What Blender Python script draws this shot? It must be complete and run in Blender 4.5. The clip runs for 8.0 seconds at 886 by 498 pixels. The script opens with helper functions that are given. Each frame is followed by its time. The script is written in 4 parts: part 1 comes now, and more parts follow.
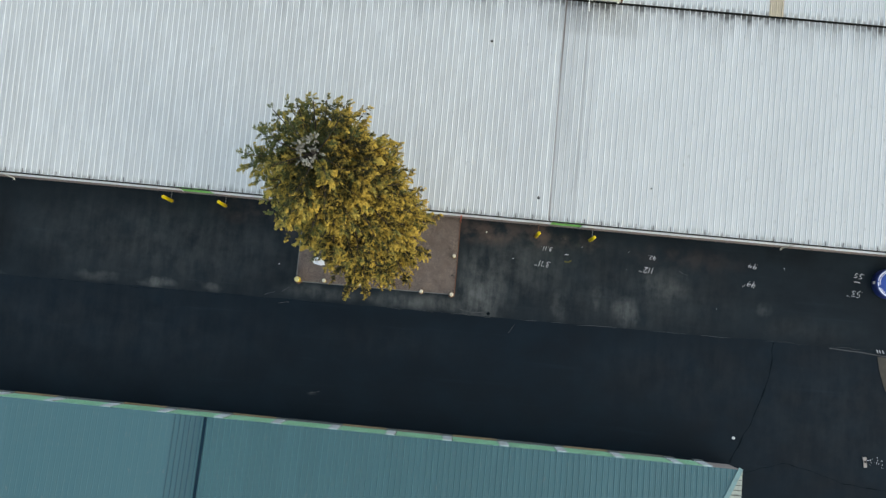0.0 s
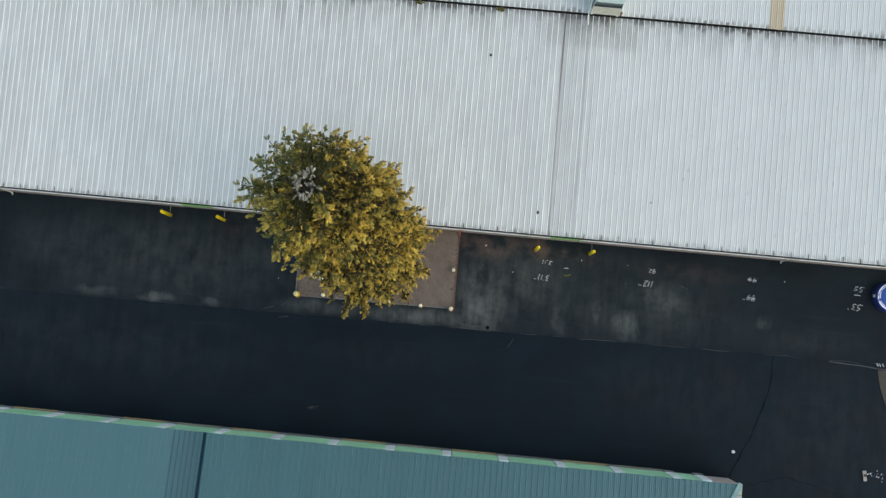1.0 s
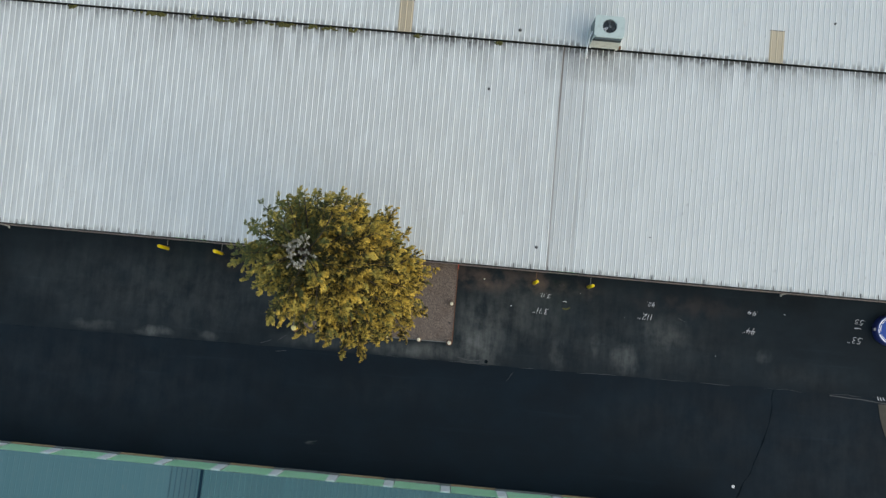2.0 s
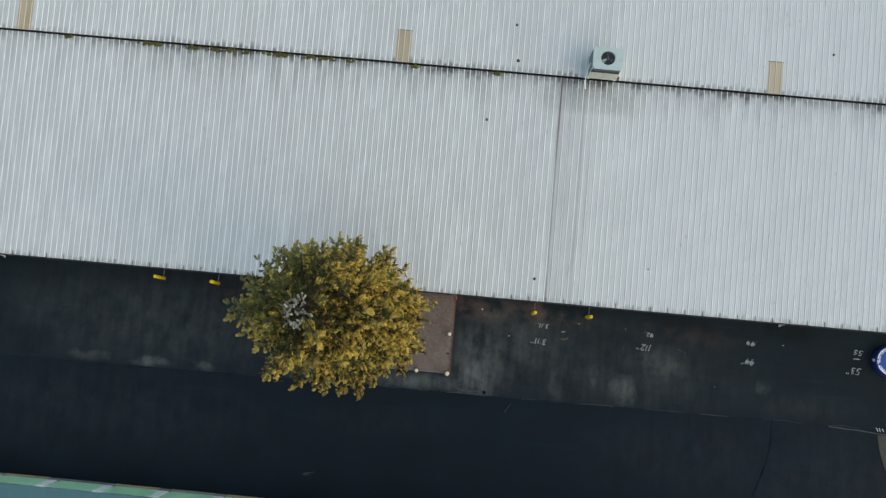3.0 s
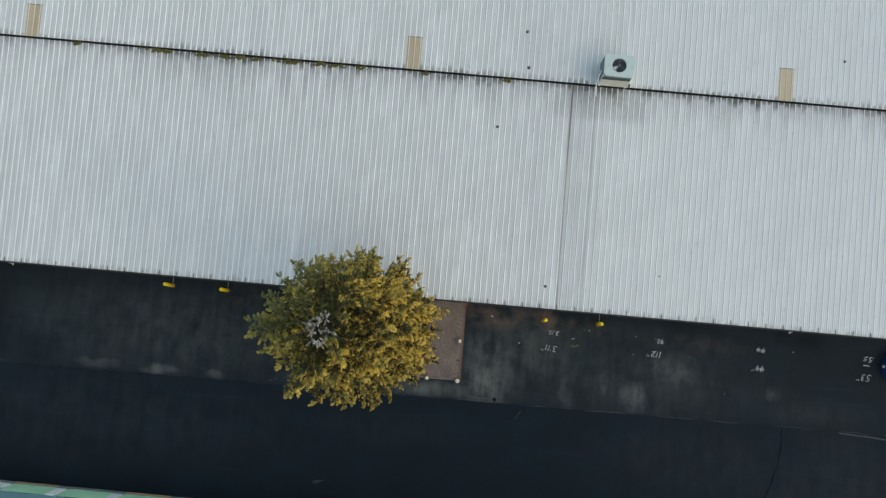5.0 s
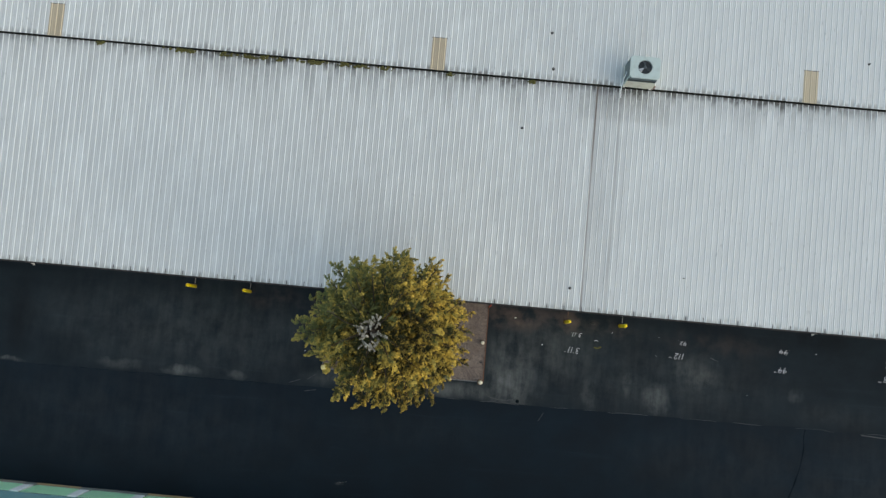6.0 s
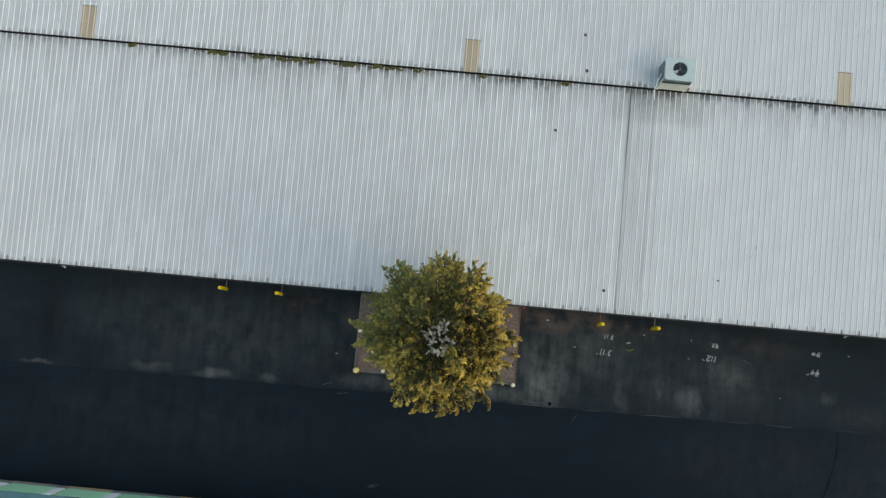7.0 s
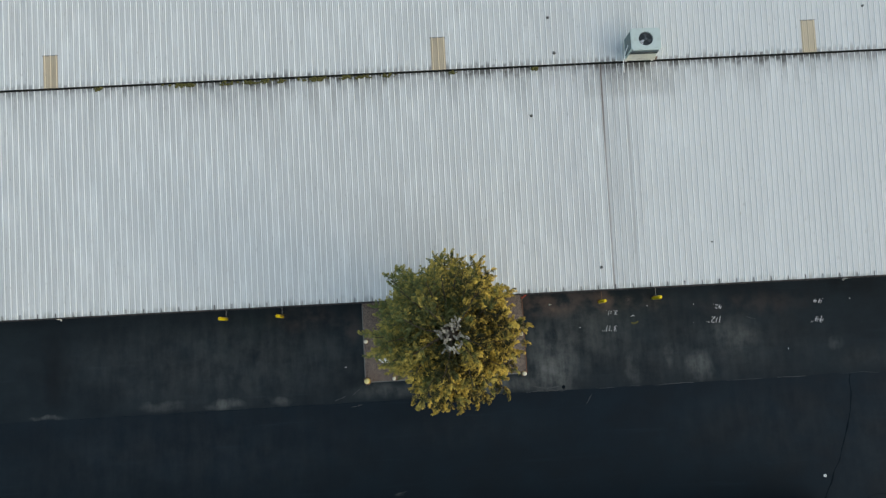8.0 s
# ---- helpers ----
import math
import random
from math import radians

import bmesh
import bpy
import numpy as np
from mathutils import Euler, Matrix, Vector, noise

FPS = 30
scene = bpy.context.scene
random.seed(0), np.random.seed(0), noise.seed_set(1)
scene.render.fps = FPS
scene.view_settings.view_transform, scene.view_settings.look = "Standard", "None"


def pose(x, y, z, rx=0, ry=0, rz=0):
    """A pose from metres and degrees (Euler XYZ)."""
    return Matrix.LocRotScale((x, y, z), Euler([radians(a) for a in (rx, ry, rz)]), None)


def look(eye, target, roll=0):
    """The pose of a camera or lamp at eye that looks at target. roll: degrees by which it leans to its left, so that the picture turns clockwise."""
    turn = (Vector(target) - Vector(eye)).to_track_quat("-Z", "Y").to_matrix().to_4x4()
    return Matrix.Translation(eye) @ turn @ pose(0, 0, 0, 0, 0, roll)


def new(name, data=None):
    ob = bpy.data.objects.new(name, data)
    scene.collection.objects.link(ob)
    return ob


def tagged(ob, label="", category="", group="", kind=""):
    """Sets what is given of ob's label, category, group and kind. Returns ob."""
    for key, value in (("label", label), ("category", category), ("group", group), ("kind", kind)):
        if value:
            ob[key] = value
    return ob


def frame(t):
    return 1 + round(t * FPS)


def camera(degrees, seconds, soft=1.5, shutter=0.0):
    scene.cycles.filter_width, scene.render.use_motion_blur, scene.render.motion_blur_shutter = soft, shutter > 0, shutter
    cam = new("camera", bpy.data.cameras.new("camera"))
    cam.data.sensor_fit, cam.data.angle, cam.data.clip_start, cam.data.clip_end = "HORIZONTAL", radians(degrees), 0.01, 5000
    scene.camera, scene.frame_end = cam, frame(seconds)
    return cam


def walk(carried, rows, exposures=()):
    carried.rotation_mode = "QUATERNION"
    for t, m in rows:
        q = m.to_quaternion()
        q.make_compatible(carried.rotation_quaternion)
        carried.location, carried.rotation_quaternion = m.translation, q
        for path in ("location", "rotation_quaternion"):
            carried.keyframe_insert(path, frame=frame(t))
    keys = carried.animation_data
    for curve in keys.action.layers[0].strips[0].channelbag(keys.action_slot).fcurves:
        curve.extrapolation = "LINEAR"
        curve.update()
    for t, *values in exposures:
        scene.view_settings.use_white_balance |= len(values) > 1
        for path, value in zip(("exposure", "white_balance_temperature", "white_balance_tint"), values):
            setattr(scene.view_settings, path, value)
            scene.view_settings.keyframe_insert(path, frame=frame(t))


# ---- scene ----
cam = camera(59.5, 8.0, 1.35)
PATH = [
    (0, (0.486, -0.874, 43.805), (0.463, -0.655, 41.817), -1.0),
    (0.5, (0.484, -0.408, 43.832), (0.462, -0.199, 41.843), -1.4),
    (1, (0.483, 0.222, 43.847), (0.459, 0.427, 41.858), -1.8),
    (2.5, (0.474, 2.94, 43.854), (0.447, 3.152, 41.865), -2.5),
    (3, (0.36, 3.578, 43.851), (0.338, 3.794, 41.863), -1.0),
    (3.5, (0.358, 3.934, 43.869), (0.336, 4.145, 41.88), -1.1),
    (4, (0.348, 4.053, 43.871), (0.326, 4.261, 41.882), -1.2),
    (4.5, (0.105, 4.087, 43.856), (0.086, 4.296, 41.867), -0.5),
    (6, (-1.895, 4.059, 43.75), (-1.9, 4.268, 41.761), 3.5),
    (6.5, (-2.817, 4.04, 43.699), (-2.819, 4.249, 41.71), 4.2),
    (7, (-3.726, 4.051, 43.656), (-3.729, 4.26, 41.666), 4.0),
    (7.5, (-4.104, 4.016, 43.662), (-4.088, 4.226, 41.673), 5.9),
    (8, (-4.125, 3.958, 43.644), (-4.093, 4.17, 41.656), 5.3),
]
EXPOSURES = ((0, 1.13), (1, 1.07), (2.5, 0.91), (3.5, 0.86), (8, 0.87))
walk(cam, [(t, look(eye, target, roll)) for t, eye, target, roll in PATH],
     [(t, stops, 8150, 4) for t, stops in EXPOSURES])

# ---------------------------------------------------------------- light
SUN_EL, SUN_AZ = radians(40), radians(112)      # azimuth clockwise from +y
world = bpy.data.worlds.new("sky_world")
scene.world = world
world.use_nodes = True
wn = world.node_tree.nodes
sky = wn.new("ShaderNodeTexSky")
sky.sky_type, sky.sun_disc = "NISHITA", False
sky.sun_elevation, sky.sun_rotation = SUN_EL, SUN_AZ
sky.air_density, sky.dust_density = 1.0, 0.8
wn["Background"].inputs["Strength"].default_value = 0.15
world.node_tree.links.new(sky.outputs[0], wn["Background"].inputs["Color"])
sun_data = bpy.data.lights.new("sun", "SUN")
sun_data.energy, sun_data.angle, sun_data.color = 0.5, radians(110), (1.0, 0.86, 0.68)
sun = new("sun", sun_data)
sun_dir = Vector((math.sin(SUN_AZ) * math.cos(SUN_EL), math.cos(SUN_AZ) * math.cos(SUN_EL), math.sin(SUN_EL)))
sun.matrix_world = look(sun_dir * 80, (0, 0, 0))


# ---------------------------------------------------------------- materials
class Mat:
    """A small node-graph builder round one Principled material."""

    def __init__(self, name, rough=0.7, metal=0.0, spec=0.5):
        self.m = bpy.data.materials.new(name)
        self.m.use_nodes = True
        self.t = self.m.node_tree
        self.b = self.t.nodes["Principled BSDF"]
        self.b.inputs["Roughness"].default_value = rough
        self.b.inputs["Metallic"].default_value = metal
        self.b.inputs["Specular IOR Level"].default_value = spec

    def node(self, kind, **inputs):
        n = self.t.nodes.new("ShaderNode" + kind)
        for k, v in inputs.items():
            self.put(n.inputs[k.replace("_", " ")], v)
        return n

    def put(self, socket, v):
        if isinstance(v, bpy.types.NodeSocket):
            self.t.links.new(v, socket)
        else:
            socket.default_value = v

    def math(self, op, a, b=0.0, clamp=False):
        n = self.t.nodes.new("ShaderNodeMath")
        n.operation, n.use_clamp = op, clamp
        self.put(n.inputs[0], a)
        self.put(n.inputs[1], b)
        return n.outputs[0]

    def pos(self, scale=(1, 1, 1), offset=(0, 0, 0), local=False):
        src = self.node("TexCoord").outputs["Object"] if local else self.node("NewGeometry").outputs["Position"]
        return self.node("Mapping", Vector=src, Scale=scale, Location=offset).outputs[0]

    def noise(self, vec, scale, detail=3.0, rough=0.55):
        return self.node("TexNoise", Vector=vec, Scale=scale, Detail=detail, Roughness=rough).outputs[0]

    def ramp(self, v, lo, hi, a=0.0, b=1.0):
        n = self.t.nodes.new("ShaderNodeMapRange")
        n.interpolation_type = "SMOOTHSTEP"
        for s, x in zip(n.inputs[:5], (v, lo, hi, a, b)):
            self.put(s, x)
        return n.outputs[0]

    def mix(self, f, a, b, blend="MIX"):
        n = self.t.nodes.new("ShaderNodeMix")
        n.data_type, n.blend_type = "RGBA", blend
        self.put(n.inputs[0], f)
        for s, c in ((n.inputs[6], a), (n.inputs[7], b)):
            self.put(s, c if isinstance(c, bpy.types.NodeSocket) else (*c, 1))
        return n.outputs[2]

    def bump(self, height, strength, distance=0.02):
        n = self.node("Bump", Height=height, Strength=strength, Distance=distance)
        self.put(self.b.inputs["Normal"], n.outputs[0])

    def color(self, c):
        self.put(self.b.inputs["Base Color"], c if isinstance(c, bpy.types.NodeSocket) else (*c, 1))
        return self

    def ellipses(self, spots):
        """Soft spots (x, y, rx, ry, amount) on the ground plan, joined by their maximum."""
        p = self.node("NewGeometry").outputs["Position"]
        warp = self.node("TexNoise", Vector=p, Scale=0.9, Detail=4.0)
        w = self.node("VectorMath")
        w.operation = "MULTIPLY_ADD"
        for s, v in zip(w.inputs, (warp.outputs["Color"], (1.3, 0.8, 0.0), (-0.65, -0.4, 0.0))):
            self.put(s, v)
        q = self.node("VectorMath")
        self.put(q.inputs[0], p)
        self.put(q.inputs[1], w.outputs[0])
        p = q.outputs[0]
        total = 0.0
        for x, y, rx, ry, amount in spots:
            q = self.node("Mapping", Vector=p, Location=(-x / rx, -y / ry, 0), Scale=(1 / rx, 1 / ry, 0)).outputs[0]
            n = self.t.nodes.new("ShaderNodeVectorMath")
            n.operation = "LENGTH"
            self.put(n.inputs[0], q)
            total = self.math("MAXIMUM", total, self.ramp(n.outputs["Value"], 0.1, 1.25, amount, 0.0))
        return total


def painted(name, colour, rough=0.5, metal=0.0, dirt=0.25, dirt_colour=(0.12, 0.1, 0.08), scale=3.0):
    m = Mat(name, rough, metal)
    big = m.ramp(m.noise(m.pos(), scale, 5), 0.45, 0.75)
    fine = m.noise(m.pos(), scale * 14, 3)
    c = m.mix(m.math("MULTIPLY", big, dirt), colour, dirt_colour)
    c = m.mix(m.math("MULTIPLY", fine, dirt * 0.4), c, tuple(0.6 * x for x in colour))
    m.color(c)
    m.put(m.b.inputs["Roughness"], m.ramp(fine, 0.2, 0.8, rough - 0.08, rough + 0.12))
    m.bump(fine, 0.15, 0.004)
    return m.m


def roof_material(name, base, weathered, dirt_line=None, streak=None, tone=0.1, rough=0.5, pan_dirt=0.2):
    """Ribbed sheet metal: tone per sheet, streaks down the slope, grime along a lap line and below a unit."""
    m = Mat(name, rough, 0.0, 0.5)
    info = m.node("ObjectInfo").outputs["Random"]
    streaks = m.noise(m.pos((7, 0.22, 1)), 1.0, 5, 0.65)
    cloud = m.noise(m.pos((0.35, 0.25, 1)), 1.0, 4)
    fine = m.noise(m.pos(), 22, 3)
    c = m.mix(m.ramp(streaks, 0.42, 0.78), base, weathered)
    c = m.mix(m.ramp(cloud, 0.35, 0.7, 0.0, 0.2), c, weathered)
    local_x = m.node("SeparateXYZ", Vector=m.node("TexCoord").outputs["Object"]).outputs["X"]
    off_rib = m.math("ABSOLUTE", m.math("SUBTRACT", m.math("FRACT", m.math("DIVIDE", local_x, 0.926 / 3)), 0.5))
    pan = m.math("MULTIPLY", m.ramp(off_rib, 0.05, 0.1), m.ramp(m.noise(m.pos((2.5, 0.4, 1)), 1.0, 3), 0.2, 0.6, 0.5, 1))
    # greyer, flatter ribs to the east: the light on rib sides put into colour
    east = m.node("SeparateXYZ", Vector=m.node("NewGeometry").outputs["Position"]).outputs["X"]
    rib_light_fade = m.ramp(east, 3, 13, 1.05, 0.5)
    c = m.mix(m.ramp(east, 4, 13, 0.0, 0.55), c, weathered)
    c = m.mix(m.math("MULTIPLY", m.math("MULTIPLY", pan, rib_light_fade), pan_dirt), c, tuple(0.5 * x for x in weathered))
    c = m.mix(m.math("MULTIPLY", info, tone), c, tuple(0.55 * x for x in base))
    c = m.mix(m.ramp(fine, 0.5, 0.8, 0.0, 0.2), c, (0.25, 0.24, 0.22))
    specks = m.ramp(m.noise(m.pos((9, 2.2, 1)), 1.0, 2), 0.66, 0.74, 0, 0.3)
    c = m.mix(specks, c, (0.2, 0.2, 0.19))
    if dirt_line is not None:
        xyz = m.node("SeparateXYZ", Vector=m.node("NewGeometry").outputs["Position"])
        y = m.math("SUBTRACT", m.math("ADD", xyz.outputs["Y"], m.math("MULTIPLY", xyz.outputs["X"], 0.00524)), dirt_line)
        along = m.math("SUBTRACT", xyz.outputs["X"], m.math("MULTIPLY", m.math("SUBTRACT", xyz.outputs["Y"], 5.74), 0.00524))
        cell = m.math("FLOOR", m.math("ADD", m.math("DIVIDE", m.math("ADD", along, 3.66), 0.926 / 3), 0.5))
        pick = m.node("TexWhiteNoise")
        pick.noise_dimensions = "1D"
        m.put(pick.inputs["W"], cell)
        chance = m.node("SeparateColor", Color=pick.outputs["Color"])
        patches = m.ramp(m.noise(m.pos((0.22, 0.1, 1)), 1.0, 2), 0.34, 0.6, 0.62, 1)
        wear = m.ramp(m.noise(m.pos((6, 2.5, 1)), 1.0, 4, 0.7), 0.3, 0.6, 0.55, 1)
        rag = m.math("ADD", y, m.math("MULTIPLY", m.math("SUBTRACT", m.noise(m.pos((11, 4, 1)), 1.0, 3, 0.6), 0.5), 0.3))
        # each pan carries its own stain: a dark root at the lap and a paler tail down the slope
        under = m.math("LESS_THAN", y, 0.0)
        root = m.ramp(rag, m.math("SUBTRACT", -0.3, m.math("MULTIPLY", chance.outputs[0], 0.6)), -0.08, 0, 0.95)
        tail = m.ramp(rag, m.math("SUBTRACT", -0.7, m.math("MULTIPLY", chance.outputs[1], 2.6)), -0.2, 0, 0.45)
        near = m.ramp(m.math("ABSOLUTE", m.math("SUBTRACT", xyz.outputs["X"], 7.2)), 1.2, 3.4, 1, 0)
        tail = m.math("ADD", tail, m.math("MULTIPLY", near, m.ramp(y, -2.1, -1.6, 0, 0.4)))
        below = m.math("MULTIPLY", m.math("ADD", root, tail), under)
        tuft = m.ramp(rag, 0.06, m.math("ADD", 0.2, m.math("MULTIPLY", chance.outputs[2], 0.36)), 0.95, 0)
        above = m.math("MULTIPLY", m.math("MULTIPLY", tuft, m.ramp(chance.outputs[0], 0.1, 0.6, 0.5, 1)), m.math("SUBTRACT", 1.0, under))
        inside = m.math("ADD", 0.1, m.math("MULTIPLY", pan, 1.0))
        above = m.math("MULTIPLY", above, m.ramp(off_rib, 0.12, 0.26))
        patches = m.math("MULTIPLY", patches, m.ramp(xyz.outputs["X"], -27, -11, 0.6, 1))
        grime = m.math("MULTIPLY", m.math("MULTIPLY", m.math("ADD", below, above), inside), m.math("MULTIPLY", patches, wear))
        c = m.mix(m.math("MULTIPLY", grime, 0.85, True), c, (0.09, 0.092, 0.085))
        # silt held back along the eave
        lip = m.ramp(m.math("SUBTRACT", y, -12.2), 0.0, m.math("ADD", 0.18, m.math("MULTIPLY", chance.outputs[1], 0.4)), 1.0, 0)
        lip = m.math("MULTIPLY", m.math("MULTIPLY", lip, inside), m.ramp(m.noise(m.pos((3, 3, 1)), 1.0, 3), 0.35, 0.6, 0.2, 1))
        c = m.mix(m.math("MULTIPLY", lip, 0.5, True), c, (0.12, 0.13, 0.11))
        if streak is not None:
            for centre, half, amount, tint in streak:
                d = m.math("ABSOLUTE", m.math("SUBTRACT", xyz.outputs["X"], centre))
                run = m.math("MULTIPLY", m.ramp(d, half * 0.3, half, 1, 0), m.ramp(y, 0.0, 0.02, 1, 0))
                run = m.math("MULTIPLY", run, m.ramp(m.noise(m.pos((5, 0.12, 1)), 1.0, 4, 0.7), 0.3, 0.65, 0.25, 1))
                run = m.math("MULTIPLY", run, m.ramp(y, -13, -2, 0.65, 1.0))
                c = m.mix(m.math("MULTIPLY", run, amount), c, tint)
    m.color(c)
    m.put(m.b.inputs["Roughness"], m.ramp(streaks, 0.3, 0.8, rough, rough + 0.25))
    m.bump(m.noise(m.pos((1.2, 1.2, 1)), 1.0, 2), 0.05, 0.03)
    return m.m


LAP_Y = 17.91
roof_white = roof_material("weathered_white_sheet", (0.74, 0.77, 0.75), (0.6, 0.62, 0.605), LAP_Y,
                           [(6.2, 0.8, 0.14, (0.2, 0.2, 0.21)), (5.55, 0.1, 0.85, (0.12, 0.085, 0.065)), (5.55, 0.06, 0.9, (0.1, 0.08, 0.068)), (5.74, 0.16, 0.3, (0.2, 0.2, 0.2)), (6.15, 0.08, 0.4, (0.2, 0.2, 0.2)), (6.84, 0.1, 0.6, (0.18, 0.18, 0.18)), (7.3, 0.2, 0.2, (0.25, 0.25, 0.26)), (3.6, 1.6, 0.16, (0.33, 0.33, 0.35))], pan_dirt=0.45)
skylight_mat = roof_material("yellowed_fibreglass", (0.64, 0.53, 0.37), (0.52, 0.44, 0.31), None, None, 0.2, 0.4, 0.6)
roof_teal = roof_material("teal_painted_sheet", (0.043, 0.145, 0.162), (0.055, 0.16, 0.176), None, None, 0.15, 0.42)
roof_teal_old = roof_material("blue_teal_painted_sheet", (0.052, 0.145, 0.162), (0.068, 0.162, 0.174), None, None, 0.12, 0.4, 0.04)
teal_trim = painted("light_teal_trim", (0.16, 0.3, 0.3), 0.45)
teal_dark = painted("dark_navy_strip", (0.006, 0.024, 0.04), 0.85, dirt=0.1)
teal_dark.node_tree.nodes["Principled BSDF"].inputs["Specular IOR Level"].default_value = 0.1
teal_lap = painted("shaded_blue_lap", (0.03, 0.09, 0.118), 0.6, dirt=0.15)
beige_wall = painted("beige_wall_sheet", (0.24, 0.185, 0.165), 0.7, dirt=0.4, scale=1.2)
cream_trim = painted("cream_eave_trim", (0.62, 0.6, 0.55), 0.5, dirt=0.3)
dark_gap = painted("dark_rubber_and_shade", (0.02, 0.02, 0.02), 0.8)
green_door = painted("green_door_paint", (0.3, 0.78, 0.2), 0.45, dirt=0.2)
pale_green = painted("pale_green_door_paint", (0.6, 0.98, 0.7), 0.45, dirt=0.05)
white_paint = painted("white_pillar_paint", (0.82, 0.84, 0.85), 0.6, dirt=0.1)
end_cream = painted("greenish_cream_sheet", (0.34, 0.39, 0.34), 0.6, dirt=0.35)
pillar_grey = painted("dark_grey_pillar_foot", (0.19, 0.21, 0.2), 0.85, dirt=0.4)
grey_base = painted("grey_pillar_base", (0.16, 0.17, 0.165), 0.8, dirt=0.4)
tan_sill = painted("dusty_concrete_sill", (0.27, 0.24, 0.2), 0.9, dirt=0.4)
rust_sill = painted("rust_stained_sill", (0.42, 0.29, 0.16), 0.9, dirt=0.4)
pink_wall = painted("pinkish_render", (0.46, 0.37, 0.34), 0.8, dirt=0.3)
yellow = painted("yellow_bollard_paint", (0.85, 0.6, 0.01), 0.45, dirt=0.25, dirt_colour=(0.2, 0.13, 0.02), scale=6)
pale_yellow = painted("faded_yellow_post_paint", (0.72, 0.62, 0.27), 0.6, dirt=0.35, dirt_colour=(0.3, 0.24, 0.1), scale=9)
cream_cap = painted("cream_concrete_cap", (0.75, 0.7, 0.55), 0.8, dirt=0.2, scale=8)
steel = painted("dull_steel", (0.3, 0.29, 0.28), 0.5, 0.6, dirt=0.4, scale=8)
rust = painted("rusty_steel", (0.16, 0.075, 0.04), 0.85, dirt=0.5, scale=10)
red_paint = painted("red_paint", (0.55, 0.06, 0.03), 0.6, dirt=0.3, scale=6)
ac_body = painted("pale_teal_enamel", (0.45, 0.54, 0.515), 0.45, dirt=0.2, scale=4)
# shaded copy of the teal enamel, used on the louvres
ac_dark = painted("shaded_louvre_enamel", (0.1, 0.14, 0.15), 0.6, dirt=0.3, scale=4)
ac_cream = painted("cream_enamel", (0.8, 0.78, 0.7), 0.5, dirt=0.35, dirt_colour=(0.3, 0.2, 0.1), scale=4)
fan_dark = painted("black_fan_guard", (0.01, 0.02, 0.026), 0.6)
fan_blade = painted("grey_fan_blade", (0.09, 0.11, 0.12), 0.5)
white_plastic = painted("white_plastic", (0.86, 0.87, 0.88), 0.45, dirt=0.1, scale=6)
blue_plastic = painted("blue_plastic", (0.002, 0.055, 0.3), 0.65, dirt=0.12, dirt_colour=(0.02, 0.05, 0.15), scale=4)
blue_dark = painted("deep_blue_plastic", (0.004, 0.014, 0.09), 0.45, dirt=0.15, dirt_colour=(0.01, 0.01, 0.03), scale=4)
mark_paint = painted("white_marking_paint", (0.58, 0.59, 0.6), 0.8, dirt=0.55, dirt_colour=(0.1, 0.1, 0.11), scale=12)
worn_edge = painted("worn_seam_edge", (0.075, 0.08, 0.082), 0.9, dirt=0.8, dirt_colour=(0.02, 0.02, 0.02), scale=5)
tar = painted("black_crack_sealer", (0.0042, 0.0078, 0.0108), 0.98, dirt=0.1, dirt_colour=(0.003, 0.004, 0.005))
tar.node_tree.nodes["Principled BSDF"].inputs["Specular IOR Level"].default_value = 0.05
gutter_silt = painted("black_gutter_silt", (0.007, 0.01, 0.0085), 0.95, dirt=0.3, dirt_colour=(0.02, 0.022, 0.012))
moss_mat = painted("olive_moss", (0.085, 0.08, 0.02), 0.95, dirt=0.6, dirt_colour=(0.04, 0.04, 0.01), scale=10)


def asphalt(name, base, light, spots=None, brown=None, strength=0.5, dark_spots=None):
    m = Mat(name, 0.75, 0.0, 0.1)
    grain = m.noise(m.pos(), 90, 3)
    cloud = m.noise(m.pos((0.3, 0.45, 1)), 1.0, 5, 0.6)
    c = m.mix(m.ramp(cloud, 0.3, 0.75), base, light)
    c = m.mix(m.ramp(grain, 0.55, 0.8, 0, 0.25), c, tuple(2.2 * x for x in light))
    sweep = m.noise(m.pos((0.12, 2.2, 1), (3, 1, 0)), 1.0, 4, 0.6)
    c = m.mix(m.ramp(sweep, 0.58, 0.8, 0, 0.3), c, tuple(1.9 * x for x in light))
    if spots:
        streak = m.math("MULTIPLY", m.math("ADD", m.noise(m.pos((1.9, 0.4, 1)), 1.0, 6, 0.62), m.noise(m.pos(), 1.0, 7, 0.68)), 0.5)
        dust = m.math("MULTIPLY", m.ellipses(spots), m.ramp(streak, 0.3, 0.7))
        c = m.mix(m.math("MULTIPLY", dust, strength), c, (0.178, 0.188, 0.176))
    if brown:
        mud = m.math("MULTIPLY", m.ellipses(brown), m.ramp(m.noise(m.pos(), 1.0, 4, 0.55), 0.35, 0.68))
        c = m.mix(m.math("MULTIPLY", mud, 0.55), c, (0.16, 0.11, 0.085))
    # darkened spots; the westmost is the damp run below the downspout
    if dark_spots:
        c = m.mix(m.math("MULTIPLY", m.ellipses(dark_spots), m.ramp(m.noise(m.pos((1.2, 0.3, 1)), 1.0, 4), 0.3, 0.6, 0.4, 1)), c, (0.0035, 0.0045, 0.0055))
    m.color(c)
    m.put(m.b.inputs["Roughness"], m.ramp(cloud, 0.3, 0.7, 0.66, 0.88))
    m.bump(grain, 0.35, 0.01)
    return m.m


